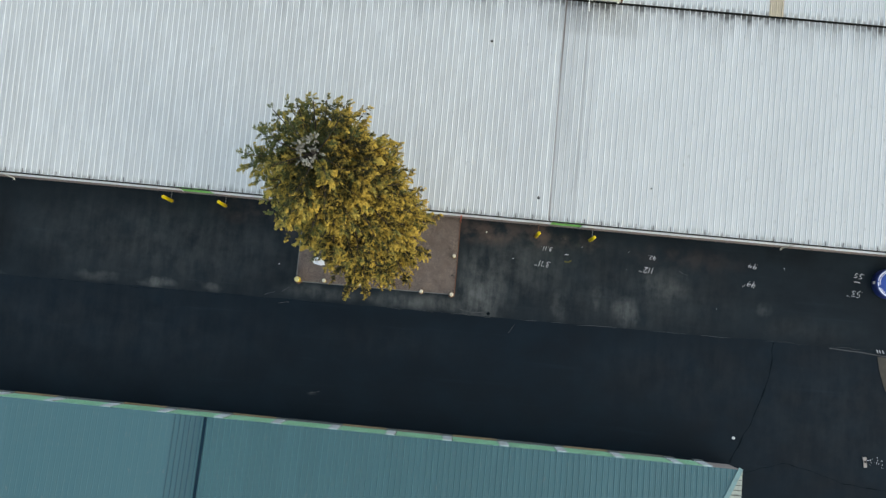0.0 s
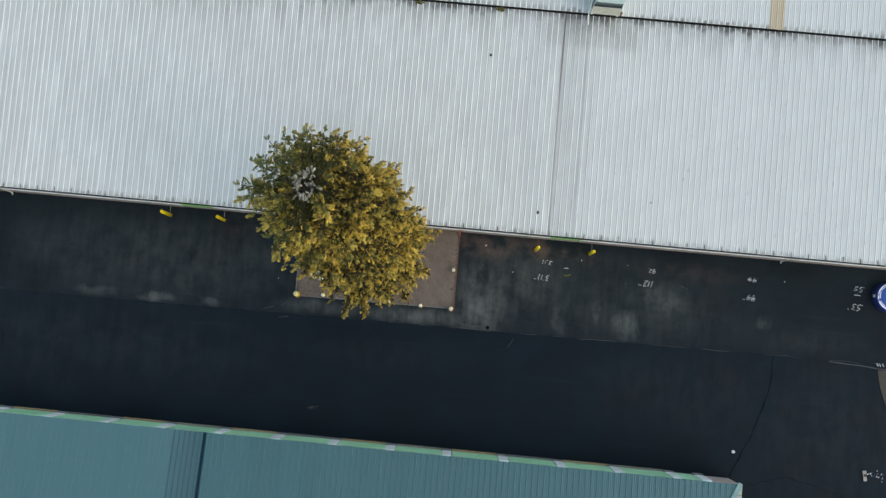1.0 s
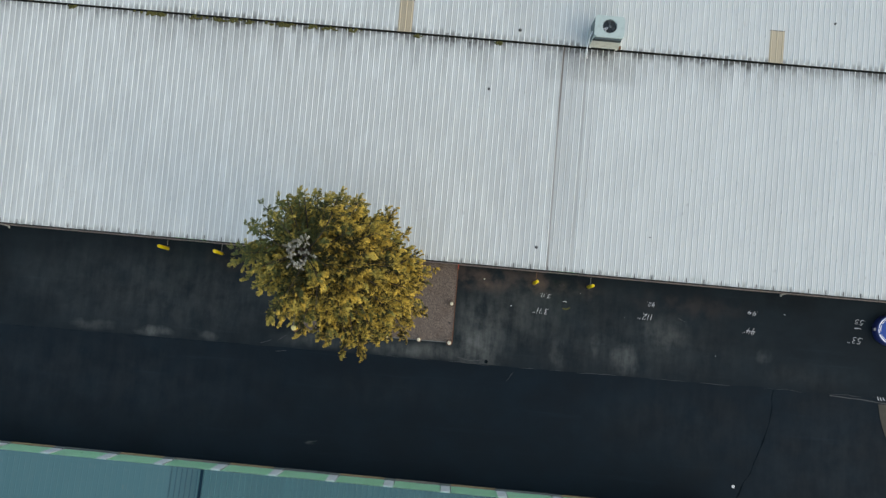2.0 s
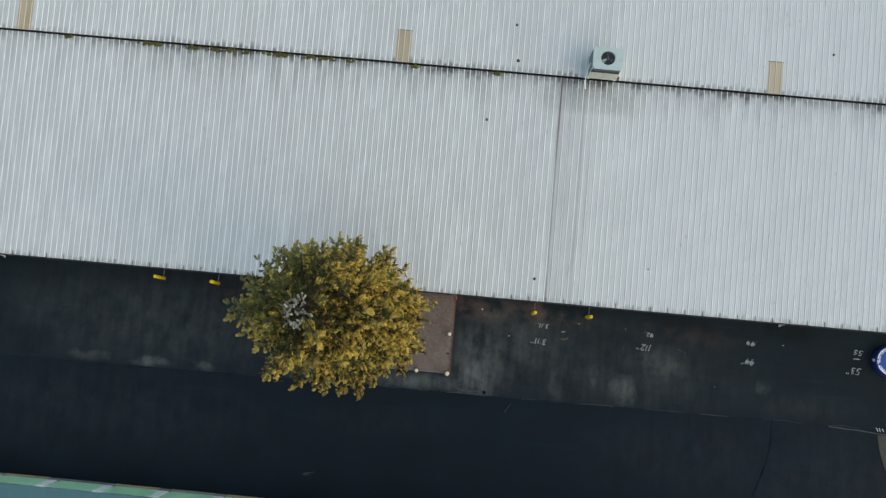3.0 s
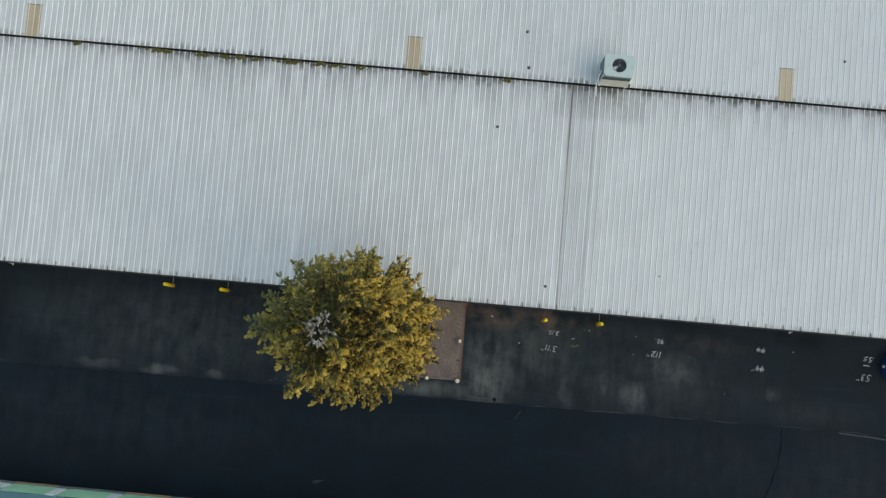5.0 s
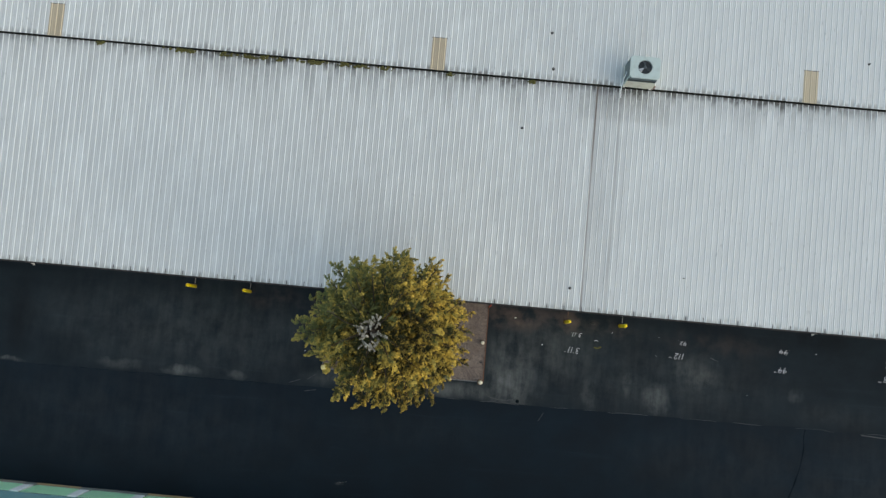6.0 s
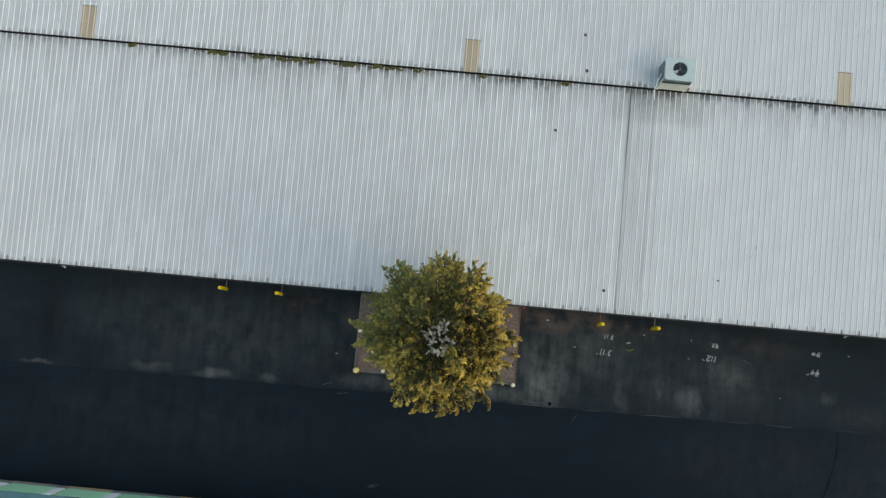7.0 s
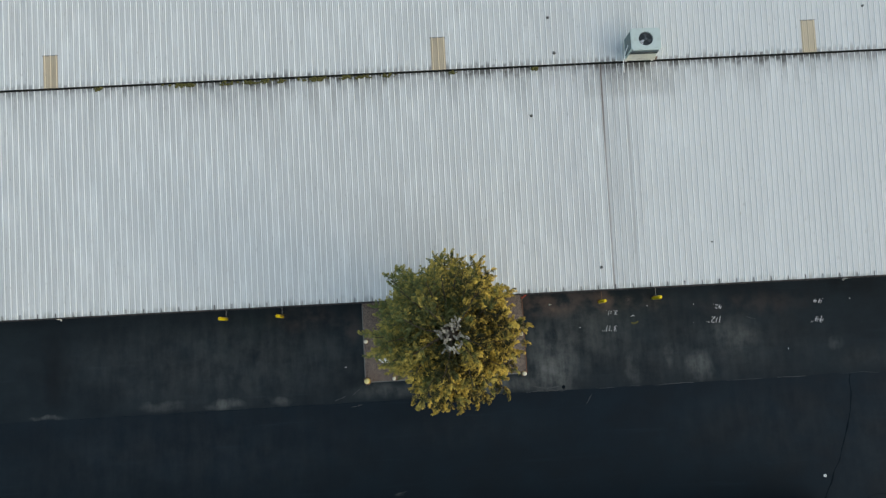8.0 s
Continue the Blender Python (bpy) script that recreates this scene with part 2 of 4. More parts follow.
fresh_asphalt = asphalt("fresh_black_asphalt", (0.0041, 0.0088, 0.013), (0.0079, 0.0152, 0.0214),
                        [(-6.5, -4.66, 0.3, 0.09, 0.55), (24.8, -4.9, 0.9, 0.35, 0.15), (-3.0, -1.5, 6, 1.2, 0.06), (-19, -2.0, 13, 3.4, 0.11), (22.5, -3.4, 7, 6, 0.12), (14.5, -2.0, 8, 3, 0.1)])
old_asphalt = asphalt("worn_dusty_asphalt", (0.006, 0.0107, 0.0142), (0.0142, 0.0216, 0.0262),
                      [(-15.9, 0.7, 1.3, 0.32, 0.7), (-12.9, 0.72, 1.0, 0.3, 0.5), (-19.4, 0.78, 1.6, 0.36, 0.45), (-25.6, 0.5, 1.0, 0.14, 0.9), (10.6, 1.25, 1.0, 1.1, 0.8),
                       (12.5, 2.8, 2.1, 1.3, 0.55), (8.9, 2.0, 0.5, 1.1, 0.45), (18.3, 2.05, 0.55, 0.45, 0.45), (6.8, 1.4, 0.6, 1.3, 0.5), (2.2, 1.5, 1.8, 1.9, 0.95),
                       (-1.0, 0.85, 4.0, 0.5, 0.75), (-6.5, 0.9, 3.0, 0.45, 0.5), (20.5, 1.2, 3.5, 0.9, 0.12),
                       (10.0, 2.2, 9.0, 2.6, 0.2), (2.5, 2.4, 2.4, 2.6, 0.62), (-15, 3.0, 12, 3.2, 0.22), (7, 4.5, 6, 1.4, 0.15), (4.2, 3.4, 4.2, 2.2, 0.42)],
                      [(2.6, 5.2, 3.0, 0.8, 0.9), (-11.4, 5.2, 2.4, 0.8, 0.35), (5.3, 5.1, 1.4, 0.8, 0.9), (7.6, 5.0, 1.6, 0.6, 0.5), (-9.0, 4.6, 0.8, 1.2, 0.3), (14, 4.6, 4, 0.9, 0.2)], 0.72, [(-25.2, 2.9, 0.9, 2.6, 0.5), (-12.0, 5.0, 3.5, 0.9, 0.3), (19.5, 5.2, 3.0, 0.7, 0.5)])

gm = Mat("brown_gravelly_soil", 0.95, 0, 0.2)
gg = gm.noise(gm.pos(), 28, 4, 0.7)
gc = gm.mix(gm.ramp(gg, 0.38, 0.64), (0.055, 0.042, 0.035), (0.29, 0.235, 0.2))
gc = gm.mix(gm.ramp(gm.noise(gm.pos(), 0.9, 4), 0.4, 0.7, 0, 0.5), gc, (0.11, 0.08, 0.065))
gm.color(gc)
gm.bump(gg, 0.8, 0.03)
soil = gm.m

sm = Mat("mixed_gravel_chips", 0.95, 0, 0.2)
sm.color(sm.mix(sm.node("NewGeometry").outputs["Random Per Island"], (0.08, 0.06, 0.05), (0.3, 0.25, 0.22)))
chips = sm.m

em = Mat("rough_open_ground", 0.95, 0, 0.2)
en = em.noise(em.pos(), 0.6, 6, 0.65)
em.color(em.mix(em.ramp(en, 0.35, 0.7), (0.05, 0.05, 0.045), (0.1, 0.095, 0.08)))
em.bump(em.noise(em.pos(), 18, 4), 0.4, 0.03)
open_ground = em.m
apron_mat = painted("tan_concrete", (0.055, 0.05, 0.039), 0.9, dirt=0.5, scale=1.5)

bark = painted("brown_bark", (0.05, 0.036, 0.027), 0.95, dirt=0.6, dirt_colour=(0.03, 0.022, 0.018), scale=8)


def foliage(name, young, mid, deep, green=0.0):
    m = Mat(name, 0.7, 0, 0.15)
    isl = m.node("NewGeometry").outputs["Random Per Island"]
    tip = m.node("Attribute")
    tip.attribute_name = "tip"
    clump = m.noise(m.pos(), 1.5, 2)
    # tip darkens lobe bases: older inner growth plus painted shade of the gaps
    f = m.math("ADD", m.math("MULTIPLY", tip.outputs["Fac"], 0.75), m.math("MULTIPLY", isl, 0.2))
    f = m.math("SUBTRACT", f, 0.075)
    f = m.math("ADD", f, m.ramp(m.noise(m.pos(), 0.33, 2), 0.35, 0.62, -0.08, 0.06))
    # brighter gold to the south-east: the sunlit side is put into the colour
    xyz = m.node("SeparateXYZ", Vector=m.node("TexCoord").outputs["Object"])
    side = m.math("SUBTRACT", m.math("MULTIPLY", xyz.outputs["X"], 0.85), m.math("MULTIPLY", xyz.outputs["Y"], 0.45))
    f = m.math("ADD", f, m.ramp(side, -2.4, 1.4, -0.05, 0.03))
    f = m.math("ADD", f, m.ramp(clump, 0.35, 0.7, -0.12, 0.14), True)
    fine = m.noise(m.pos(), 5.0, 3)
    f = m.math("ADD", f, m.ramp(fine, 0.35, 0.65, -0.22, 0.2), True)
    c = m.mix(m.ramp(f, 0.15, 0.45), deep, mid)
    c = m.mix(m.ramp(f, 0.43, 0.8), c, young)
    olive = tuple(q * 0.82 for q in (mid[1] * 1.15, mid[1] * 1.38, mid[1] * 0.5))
    # olive in random patches, and painted over the side away from the sun
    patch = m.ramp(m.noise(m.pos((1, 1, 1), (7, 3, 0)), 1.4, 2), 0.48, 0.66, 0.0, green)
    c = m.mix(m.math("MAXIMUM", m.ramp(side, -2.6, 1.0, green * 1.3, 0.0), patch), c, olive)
    m.color(c)
    m.put(m.b.inputs["Transmission Weight"], 0.0)
    return m.m


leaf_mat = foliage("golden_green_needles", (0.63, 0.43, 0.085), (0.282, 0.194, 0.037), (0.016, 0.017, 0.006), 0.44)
dead_mat = foliage("grey_dead_needles", (0.52, 0.5, 0.43), (0.36, 0.345, 0.295), (0.2, 0.187, 0.155))


# ---------------------------------------------------------------- mesh helpers
def mesh_of(name, bm, material):
    me = bpy.data.meshes.new(name)
    bm.to_mesh(me)
    bm.free()
    me.materials.append(material)
    return me


def part(name, bm, material, parent=None, label=""):
    ob = new(name, mesh_of(name, bm, material) if isinstance(bm, bmesh.types.BMesh) else bm)
    ob.parent = parent
    return tagged(ob, label)


def thing(name, label, category, at=(0, 0, 0), rz=0.0, group="", kind=""):
    ob = new(name)
    ob.matrix_world = pose(*at, 0, 0, rz)
    ob.empty_display_size = 0.3
    return tagged(ob, label, category, group, kind)


def block(x0, x1, y0, y1, z0, z1, bevel=0.0, bm=None):
    bm = bm or bmesh.new()
    vs = bmesh.ops.create_cube(bm, size=1, matrix=Matrix.LocRotScale(((x0 + x1) / 2, (y0 + y1) / 2, (z0 + z1) / 2), None, (x1 - x0, y1 - y0, z1 - z0)))["verts"]
    if bevel:
        es = list({e for v in vs for e in v.link_edges})
        bmesh.ops.bevel(bm, geom=es, offset=bevel, segments=2, affect="EDGES")
    return bm


def lathe(profile, n=24, at=(0, 0, 0), bm=None):
    """A turned solid from (radius, z) pairs."""
    bm = bm or bmesh.new()
    rings = [[bm.verts.new((at[0] + r * math.cos(2 * math.pi * i / n), at[1] + r * math.sin(2 * math.pi * i / n), at[2] + z)) for i in range(n)] for r, z in profile]
    for a, b in zip(rings, rings[1:]):
        for i in range(n):
            f = bm.faces.new((a[i], a[(i + 1) % n], b[(i + 1) % n], b[i]))
            f.smooth = True
    bm.faces.new(rings[-1])
    bm.faces.new(rings[0][::-1])
    return bm


def tube(points, radii, n=8, bm=None):
    """A round rod through points with a radius at each."""
    bm = bm or bmesh.new()
    pts = [Vector(p) for p in points]
    rings = []
    for i, p in enumerate(pts):
        d = (pts[min(i + 1, len(pts) - 1)] - pts[max(i - 1, 0)]).normalized()
        q = d.to_track_quat("Z", "Y")
        rings.append([bm.verts.new(p + q @ Vector((radii[i] * math.cos(2 * math.pi * k / n), radii[i] * math.sin(2 * math.pi * k / n), 0))) for k in range(n)])
    for a, b in zip(rings, rings[1:]):
        for k in range(n):
            f = bm.faces.new((a[k], a[(k + 1) % n], b[(k + 1) % n], b[k]))
            f.smooth = True
    bm.faces.new(rings[-1])
    bm.faces.new(rings[0][::-1])
    return bm


def ribbon(points, widths, z=0.0, thick=0.004, bm=None):
    """A thin flat band that follows points on the plan."""
    bm = bm or bmesh.new()
    pts = [Vector((x, y, z)) for x, y in points]
    rows = []
    for i, p in enumerate(pts):
        d = (pts[min(i + 1, len(pts) - 1)] - pts[max(i - 1, 0)]).normalized()
        s = Vector((-d.y, d.x, 0)) * widths[i] / 2
        rows.append((bm.verts.new(p + s), bm.verts.new(p - s), bm.verts.new(p - s + Vector((0, 0, thick))), bm.verts.new(p + s + Vector((0, 0, thick)))))
    for a, b in zip(rows, rows[1:]):
        for k in range(4):
            bm.faces.new((a[k], b[k], b[(k + 1) % 4], a[(k + 1) % 4]))
    bmesh.ops.recalc_face_normals(bm, faces=bm.faces)
    return bm


def smooth_path(points, step=0.25, wobble=0.0, seed=1):
    """A denser polyline, rounded and a little uneven."""
    out = []
    pts = [Vector((x, y, 0)) for x, y in points]
    for i in range(len(pts) - 1):
        p0, p1, p2, p3 = pts[max(i - 1, 0)], pts[i], pts[i + 1], pts[min(i + 2, len(pts) - 1)]
        n = max(2, int((p2 - p1).length / step))
        for k in range(n):
            t = k / n
            p = 0.5 * (2 * p1 + (p2 - p0) * t + (2 * p0 - 5 * p1 + 4 * p2 - p3) * t * t + (3 * p1 - p0 - 3 * p2 + p3) * t ** 3)
            j = noise.noise_vector(Vector((p.x * 1.3, p.y * 1.3, seed))) * wobble
            out.append((p.x + j.x, p.y + j.y))
    out.append((pts[-1].x, pts[-1].y))
    return out


# ---------------------------------------------------------------- ground
def sheet(name, x0, x1, y0, y1, z, material, label, category, thick=0.0, wavy=0.0):
    """A level slab; its south edge may wander a little."""
    bm = bmesh.new()
    n = max(1, int((x1 - x0) / 0.4)) if wavy else 1
    low = [(x0 + (x1 - x0) * i / n, y0 + wavy * (noise.noise(Vector((i * 0.17, 3.1, 0))) + 0.5 * noise.noise(Vector((i * 0.6, 8.2, 0))))) for i in range(n + 1)]
    ring = low + [(x1, y1), (x0, y1)]
    top = bm.faces.new([bm.verts.new((x, y, z)) for x, y in ring])
    if thick:
        low_face = bmesh.ops.extrude_face_region(bm, geom=[top])
        vs = [g for g in low_face["geom"] if isinstance(g, bmesh.types.BMVert)]
        bmesh.ops.translate(bm, verts=vs, vec=(0, 0, -thick))
    bmesh.ops.recalc_face_normals(bm, faces=bm.faces)
    if not thick:
        for f in bm.faces:
            if f.normal.z < 0:
                f.normal_flip()
    return tagged(part(name, bm, material), label, category, kind="structure")


sheet("ground", -2000, 2000, -2000, 2000, -0.03, open_ground, "dark bare open ground reaching the horizon", "ground")
sheet("road", -70, 60, -45, 0.7, 0.0, fresh_asphalt, "fresh black asphalt lane between two sheds", "road", 0.02)
sheet("pavement", -70, 60, 0.36, 6.4, 0.012, old_asphalt, "worn dusty asphalt strip along the shed wall", "pavement", 0.02, 0.07)

# worn edge of the pavement where the two surfaces meet
def seam(x0, x1, seed):
    bm = bmesh.new()
    rnd = random.Random(seed)
    x = x0
    while x < x1:
        length = rnd.uniform(0.5, 2.4)
        pts = smooth_path([(x, 0.34), (x + length / 2, 0.36), (x + length, 0.34)], 0.2, 0.07, seed)
        w = rnd.uniform(0.008, 0.026)
        ribbon(pts, [w * (0.25 + 0.75 * math.sin(math.pi * (i + 0.3) / (len(pts) + 0.6))) for i in range(len(pts))], 0.012, 0.004, bm)
        x += length + rnd.uniform(0.2, 2.2)
    return bm


tagged(part("pavement_edge", seam(-3, 30, 4), worn_edge), "pale crumbling edge of the worn asphalt strip", "pavement edge", kind="structure")
bm = ribbon(smooth_path([(22.0, 0.27), (23.5, 0.2), (25.0, 0.06), (27.5, -0.15)], 0.2, 0.05), [0.05 for _ in smooth_path([(22.0, 0.27), (23.5, 0.2), (25.0, 0.06), (27.5, -0.15)], 0.2, 0.05)], 0.012, 0.005)
tagged(part("pavement_edge", bm, worn_edge), "pale crumbling edge of the worn asphalt strip", "pavement edge", kind="structure")


def crack(points, width, label):
    pts = smooth_path(points, 0.15, 0.12, 7)
    bm = ribbon(pts, [width * (0.25 + 1.3 * abs(noise.noise(Vector((i * 0.3, 1.7, 0))))) for i in range(len(pts))], 0.001, 0.003)
    tagged(part("crack", bm, tar), label, "asphalt crack", kind="structure")


crack([(-24.0, 0.33), (-20, 0.34), (-15.5, 0.3), (-11, 0.33), (-6, 0.32)], 0.02, "thin dark open joint along the worn strip")
crack([(18.87, 0.28), (18.72, -1.6), (18.2, -3.3), (17.5, -4.8), (16.95, -5.95), (16.75, -6.5)], 0.1, "long curved tar-sealed crack in the fresh asphalt")
crack([(17.6, -6.95), (18.6, -6.6), (19.8, -6.3), (21.4, -6.62), (23.2, -7.1), (26, -7.3)], 0.05, "thin wandering crack in the fresh asphalt")

# concrete apron at the east end
bm = bmesh.new()
edge = smooth_path([(24.72, 0.0), (24.86, -0.8), (25.2, -1.8), (25.9, -2.7), (27.2, -3.4), (30, -3.8)], 0.2, 0.04)
bm.faces.new([bm.verts.new((x, y, 0.022)) for x, y in edge + [(44, -3.8), (44, 0.02)]])
bm.faces.ensure_lookup_table()
ext = bmesh.ops.extrude_face_region(bm, geom=[bm.faces[0]])
bmesh.ops.translate(bm, verts=[g for g in ext["geom"] if isinstance(g, bmesh.types.BMVert)], vec=(0, 0, -0.02))
bmesh.ops.recalc_face_normals(bm, faces=bm.faces)
tagged(part("apron", bm, apron_mat), "tan concrete apron with a curved edge", "apron", kind="structure")

# planting bed against the wall
BX0, BX1, BY0, BY1 = -8.14, 0.84, 1.42, 5.79
bm = bmesh.new()
NX, NY = 60, 28
grid = [[bm.verts.new((BX0 + (BX1 - BX0) * i / NX, BY0 + (BY1 - BY0) * j / NY,
                       0.02 + (0.0 if i in (0, NX) or j in (0, NY) else 0.03 + 0.05 * noise.noise(Vector((i * 0.23, j * 0.23, 0)))))) for j in range(NY + 1)] for i in range(NX + 1)]
for i in range(NX):
    for j in range(NY):
        bm.faces.new((grid[i][j], grid[i + 1][j], grid[i + 1][j + 1], grid[i][j + 1])).smooth = True
tagged(part("planting_bed", bm, soil), "brown gravelly soil bed round the tree", "planting bed", kind="structure")

rnd = random.Random(11)
verts, faces = [], []
for _ in range(5200):
    x, y = rnd.uniform(BX0 + 0.05, BX1 - 0.05), rnd.uniform(BY0 + 0.05, BY1 - 0.05)
    r, a = rnd.uniform(0.012, 0.036), rnd.uniform(0, 6.28)
    z = 0.05 + 0.05 * noise.noise(Vector(((x - BX0) / (BX1 - BX0) * NX * 0.23, (y - BY0) / (BY1 - BY0) * NY * 0.23, 0)))
    k = len(verts)
    verts += [(x + r * math.cos(a + q), y + r * math.sin(a + q) * rnd.uniform(0.6, 1), z - 0.01) for q in (0, 1.57, 3.14, 4.71)]
    verts += [(x + rnd.uniform(-0.3, 0.3) * r, y, z + r * 0.8)]
    faces += [(k, k + 1, k + 4), (k + 1, k + 2, k + 4), (k + 2, k + 3, k + 4), (k + 3, k, k + 4)]
me = bpy.data.meshes.new("gravel")
me.from_pydata(verts, [], faces)
me.materials.append(chips)
tagged(new("gravel", me), "loose brown and grey gravel on the bed", "gravel", kind="stuff")

edging = thing("bed_edging", "rusty steel edging strip round the soil bed", "edging")
part("edging_strip", block(BX1 - 0.02, BX1 + 0.025, BY0, BY1 - 0.1, 0.0, 0.07, 0.01), rust, edging)
part("edging_strip", block(BX0 - 0.03, BX0 + 0.02, BY0, BY1 - 0.1, 0.0, 0.06, 0.01), grey_base, edging)
part("edging_strip", block(BX0, BX1, BY0 - 0.03, BY0 + 0.02, 0.0, 0.055, 0.01), grey_base, edging)


# ---------------------------------------------------------------- white-roofed shed (north)
SHEET, RIB = 0.926, 0.926 / 3
EAVE, PITCH, LAP, STEP, UP_PITCH, RIDGE = 2.5, 0.06, 12.17, 0.1, 0.05, 26.5


def rib_section(width, ribs=3, foot=0.037, top=0.016, height=0.028):
    """Cross-section of one ribbed sheet as (x, z) pairs: tall ribs with two low stiffeners between them."""
    pitch, pts = width / ribs, [(0.0, 0.0)]
    for i in range(ribs):
        c = pitch * (i + 0.5)
        for q, f, t, h in ((c - 0.1, 0.02, 0.009, 0.2 * height), (c, foot, top, height), (c + 0.1, 0.02, 0.009, 0.2 * height)):
            pts += [(q - f, 0), (q - t, h), (q + t, h), (q + f, 0)]
    return pts + [(width, 0.0)]


def sheet_mesh(name, width, y0, z0, y1, z1, material, ribs=3):
    """One ribbed sheet from (y0, z0) up to (y1, z1), with a turned-down lower edge."""
    sec = rib_section(width, ribs)
    verts, n = [], len(sec)
    for y, z in ((y0 + 0.004, z0 - 0.03), (y0, z0), (y1, z1)):
        verts += [(x, y, z + h * (0.6 if z < z0 and y < y0 + 0.01 else 1)) for x, h in sec]
    faces = [(r * n + i, r * n + i + 1, (r + 1) * n + i + 1, (r + 1) * n + i) for r in range(2) for i in range(n - 1)]
    me = bpy.data.meshes.new(name)
    me.from_pydata(verts, [], faces)
    me.materials.append(material)
    return me


shed = thing("storage_shed", "long low storage shed with a weathered white ribbed metal roof", "storage shed", (0, 5.74, 0), -0.3)
K0, K1, SX = -34, 40, -3.66
up0 = EAVE + PITCH * LAP + STEP
ridge_z = up0 + UP_PITCH * (RIDGE - LAP)
X0, X1 = SX + SHEET * K0, SX + SHEET * (K1 + 1)
part("wall", block(X0 + 0.1, -15.0, 0.09, 0.25, 0, EAVE - 0.06), white_paint, shed, "white painted metal wall with a tan lower band")
part("wall", block(-13.2, 5.86, 0.09, 0.25, 0, EAVE - 0.06), white_paint, shed)
part("wall", block(7.62, X1 - 0.1, 0.09, 0.25, 0, EAVE - 0.06), white_paint, shed)
part("wall", block(-15.0, -13.2, 0.09, 0.25, 2.22, EAVE - 0.06), white_paint, shed)
part("wall", block(5.86, 7.62, 0.09, 0.25, 2.22, EAVE - 0.06), white_paint, shed)
part("wall", block(X0 + 0.1, X0 + 0.3, 0.262, 40, 0, EAVE - 0.1), beige_wall, shed)
part("wall", block(X1 - 0.3, X1 - 0.1, 0.262, 40, 0, EAVE - 0.1), beige_wall, shed)
part("wall", block(X0 + 0.302, X1 - 0.302, 39.8, 40, 0, EAVE - 0.1), beige_wall, shed)
# two black strips put the shadow gap below the roof edge into solid colour
part("eave_shade", block(X0, X1, 0.05, 0.087, EAVE - 0.25, EAVE - 0.05, 0.006), dark_gap, shed, "dark strip painting the shadow gap under the eave")
part("eave_shadow_line", block(X0, X1, -0.085, -0.004, EAVE - 0.075, EAVE - 0.035, 0.004), dark_gap, shed, "dark strip drawing the shadow line under the roof sheets")
part("base_trim", block(X0, -15.02, 0.06, 0.087, 0.0, 0.62, 0.008), beige_wall, shed)
part("base_trim", block(-13.18, 5.84, 0.06, 0.087, 0.0, 0.62, 0.008), beige_wall, shed)
part("base_trim", block(7.64, X1, 0.06, 0.087, 0.0, 0.62, 0.008), beige_wall, shed)


def roller_door(x0, x1, y, height, material, parent, face=-1, label=""):
    """A ribbed curtain of horizontal slats with side tracks, a bottom bar and a handle."""
    bm = bmesh.new()
    n = int(height / 0.11)
    prof = []
    for i in range(n):
        z = 0.06 + (height - 0.06) * i / n
        prof += [(y, z), (y + face * 0.022, z + 0.03), (y + face * 0.022, z + 0.075), (y, z + 0.1)]
    rows = [(bm.verts.new((x0, a, b)), bm.verts.new((x1, a, b))) for a, b in prof]
    for a, b in zip(rows, rows[1:]):
        bm.faces.new((a[0], a[1], b[1], b[0]))
    bmesh.ops.solidify(bm, geom=bm.faces[:], thickness=0.01)
    door = part("door", bm, material, parent, label)
    part("bottom_bar", block(x0, x1, min(y, y + face * 0.03), max(y, y + face * 0.03), 0.005, 0.06), steel, door)
    part("handle", block((x0 + x1) / 2 - 0.08, (x0 + x1) / 2 + 0.08, min(y + face * 0.024, y + face * 0.06), max(y + face * 0.024, y + face * 0.06), 0.75, 0.79, 0.005), material, door)
    return door


for x0, x1 in ((-14.98, -13.22), (5.88, 7.6)):
    d = roller_door(x0, x1, 0.135, 2.2, green_door, shed, -1, "green ribbed roller door, closed")
    # added panel that makes the foot of the door darker and tan
    part("foot_panel", block(x0, x1, 0.07, 0.108, 0.065, 0.45, 0.004), tan_sill, d, "tan panel over the foot of the door")

for x in (-24.85, 19.05):
    part("downspout", tube([(x, 0.01, EAVE - 0.1), (x, 0.01, 0.32), (x, 0.0, 0.22), (x - 0.01, -0.08, 0.12)], [0.045, 0.045, 0.05, 0.05], 10), cream_trim, shed, "cream metal downspout with a kicked-out foot")

roof = part("roof", block(X0 + 0.12, X1 - 0.12, 0.3, 39.9, EAVE - 0.16, EAVE - 0.13), dark_gap, shed, "weathered white ribbed metal roof")
low_me = sheet_mesh("roof_sheet", SHEET, 0.0, EAVE - 0.003, LAP - 0.09, EAVE + PITCH * (LAP - 0.09), roof_white)
up_me = sheet_mesh("roof_sheet", SHEET, LAP, up0, RIDGE, ridge_z, roof_white)
SKY_LEN = 1.76
SKY_SEC = [(0.072, 0.0)] + [p for p in rib_section(SHEET) if 0.074 < p[0] < 0.85] + [(0.852, 0.0)]
sky_me = bpy.data.meshes.new("skylight")
sky_me.from_pydata([(x, y, z + h) for y, z in ((LAP - 0.004, up0 - 0.02), (LAP - 0.004, up0 + 0.007), (LAP + SKY_LEN, up0 + UP_PITCH * SKY_LEN + 0.007)) for x, h in SKY_SEC], [],
                   [(r * len(SKY_SEC) + a, r * len(SKY_SEC) + a + 1, (r + 1) * len(SKY_SEC) + a + 1, (r + 1) * len(SKY_SEC) + a) for r in range(2) for a in range(len(SKY_SEC) - 1)])
sky_me.materials.append(skylight_mat)
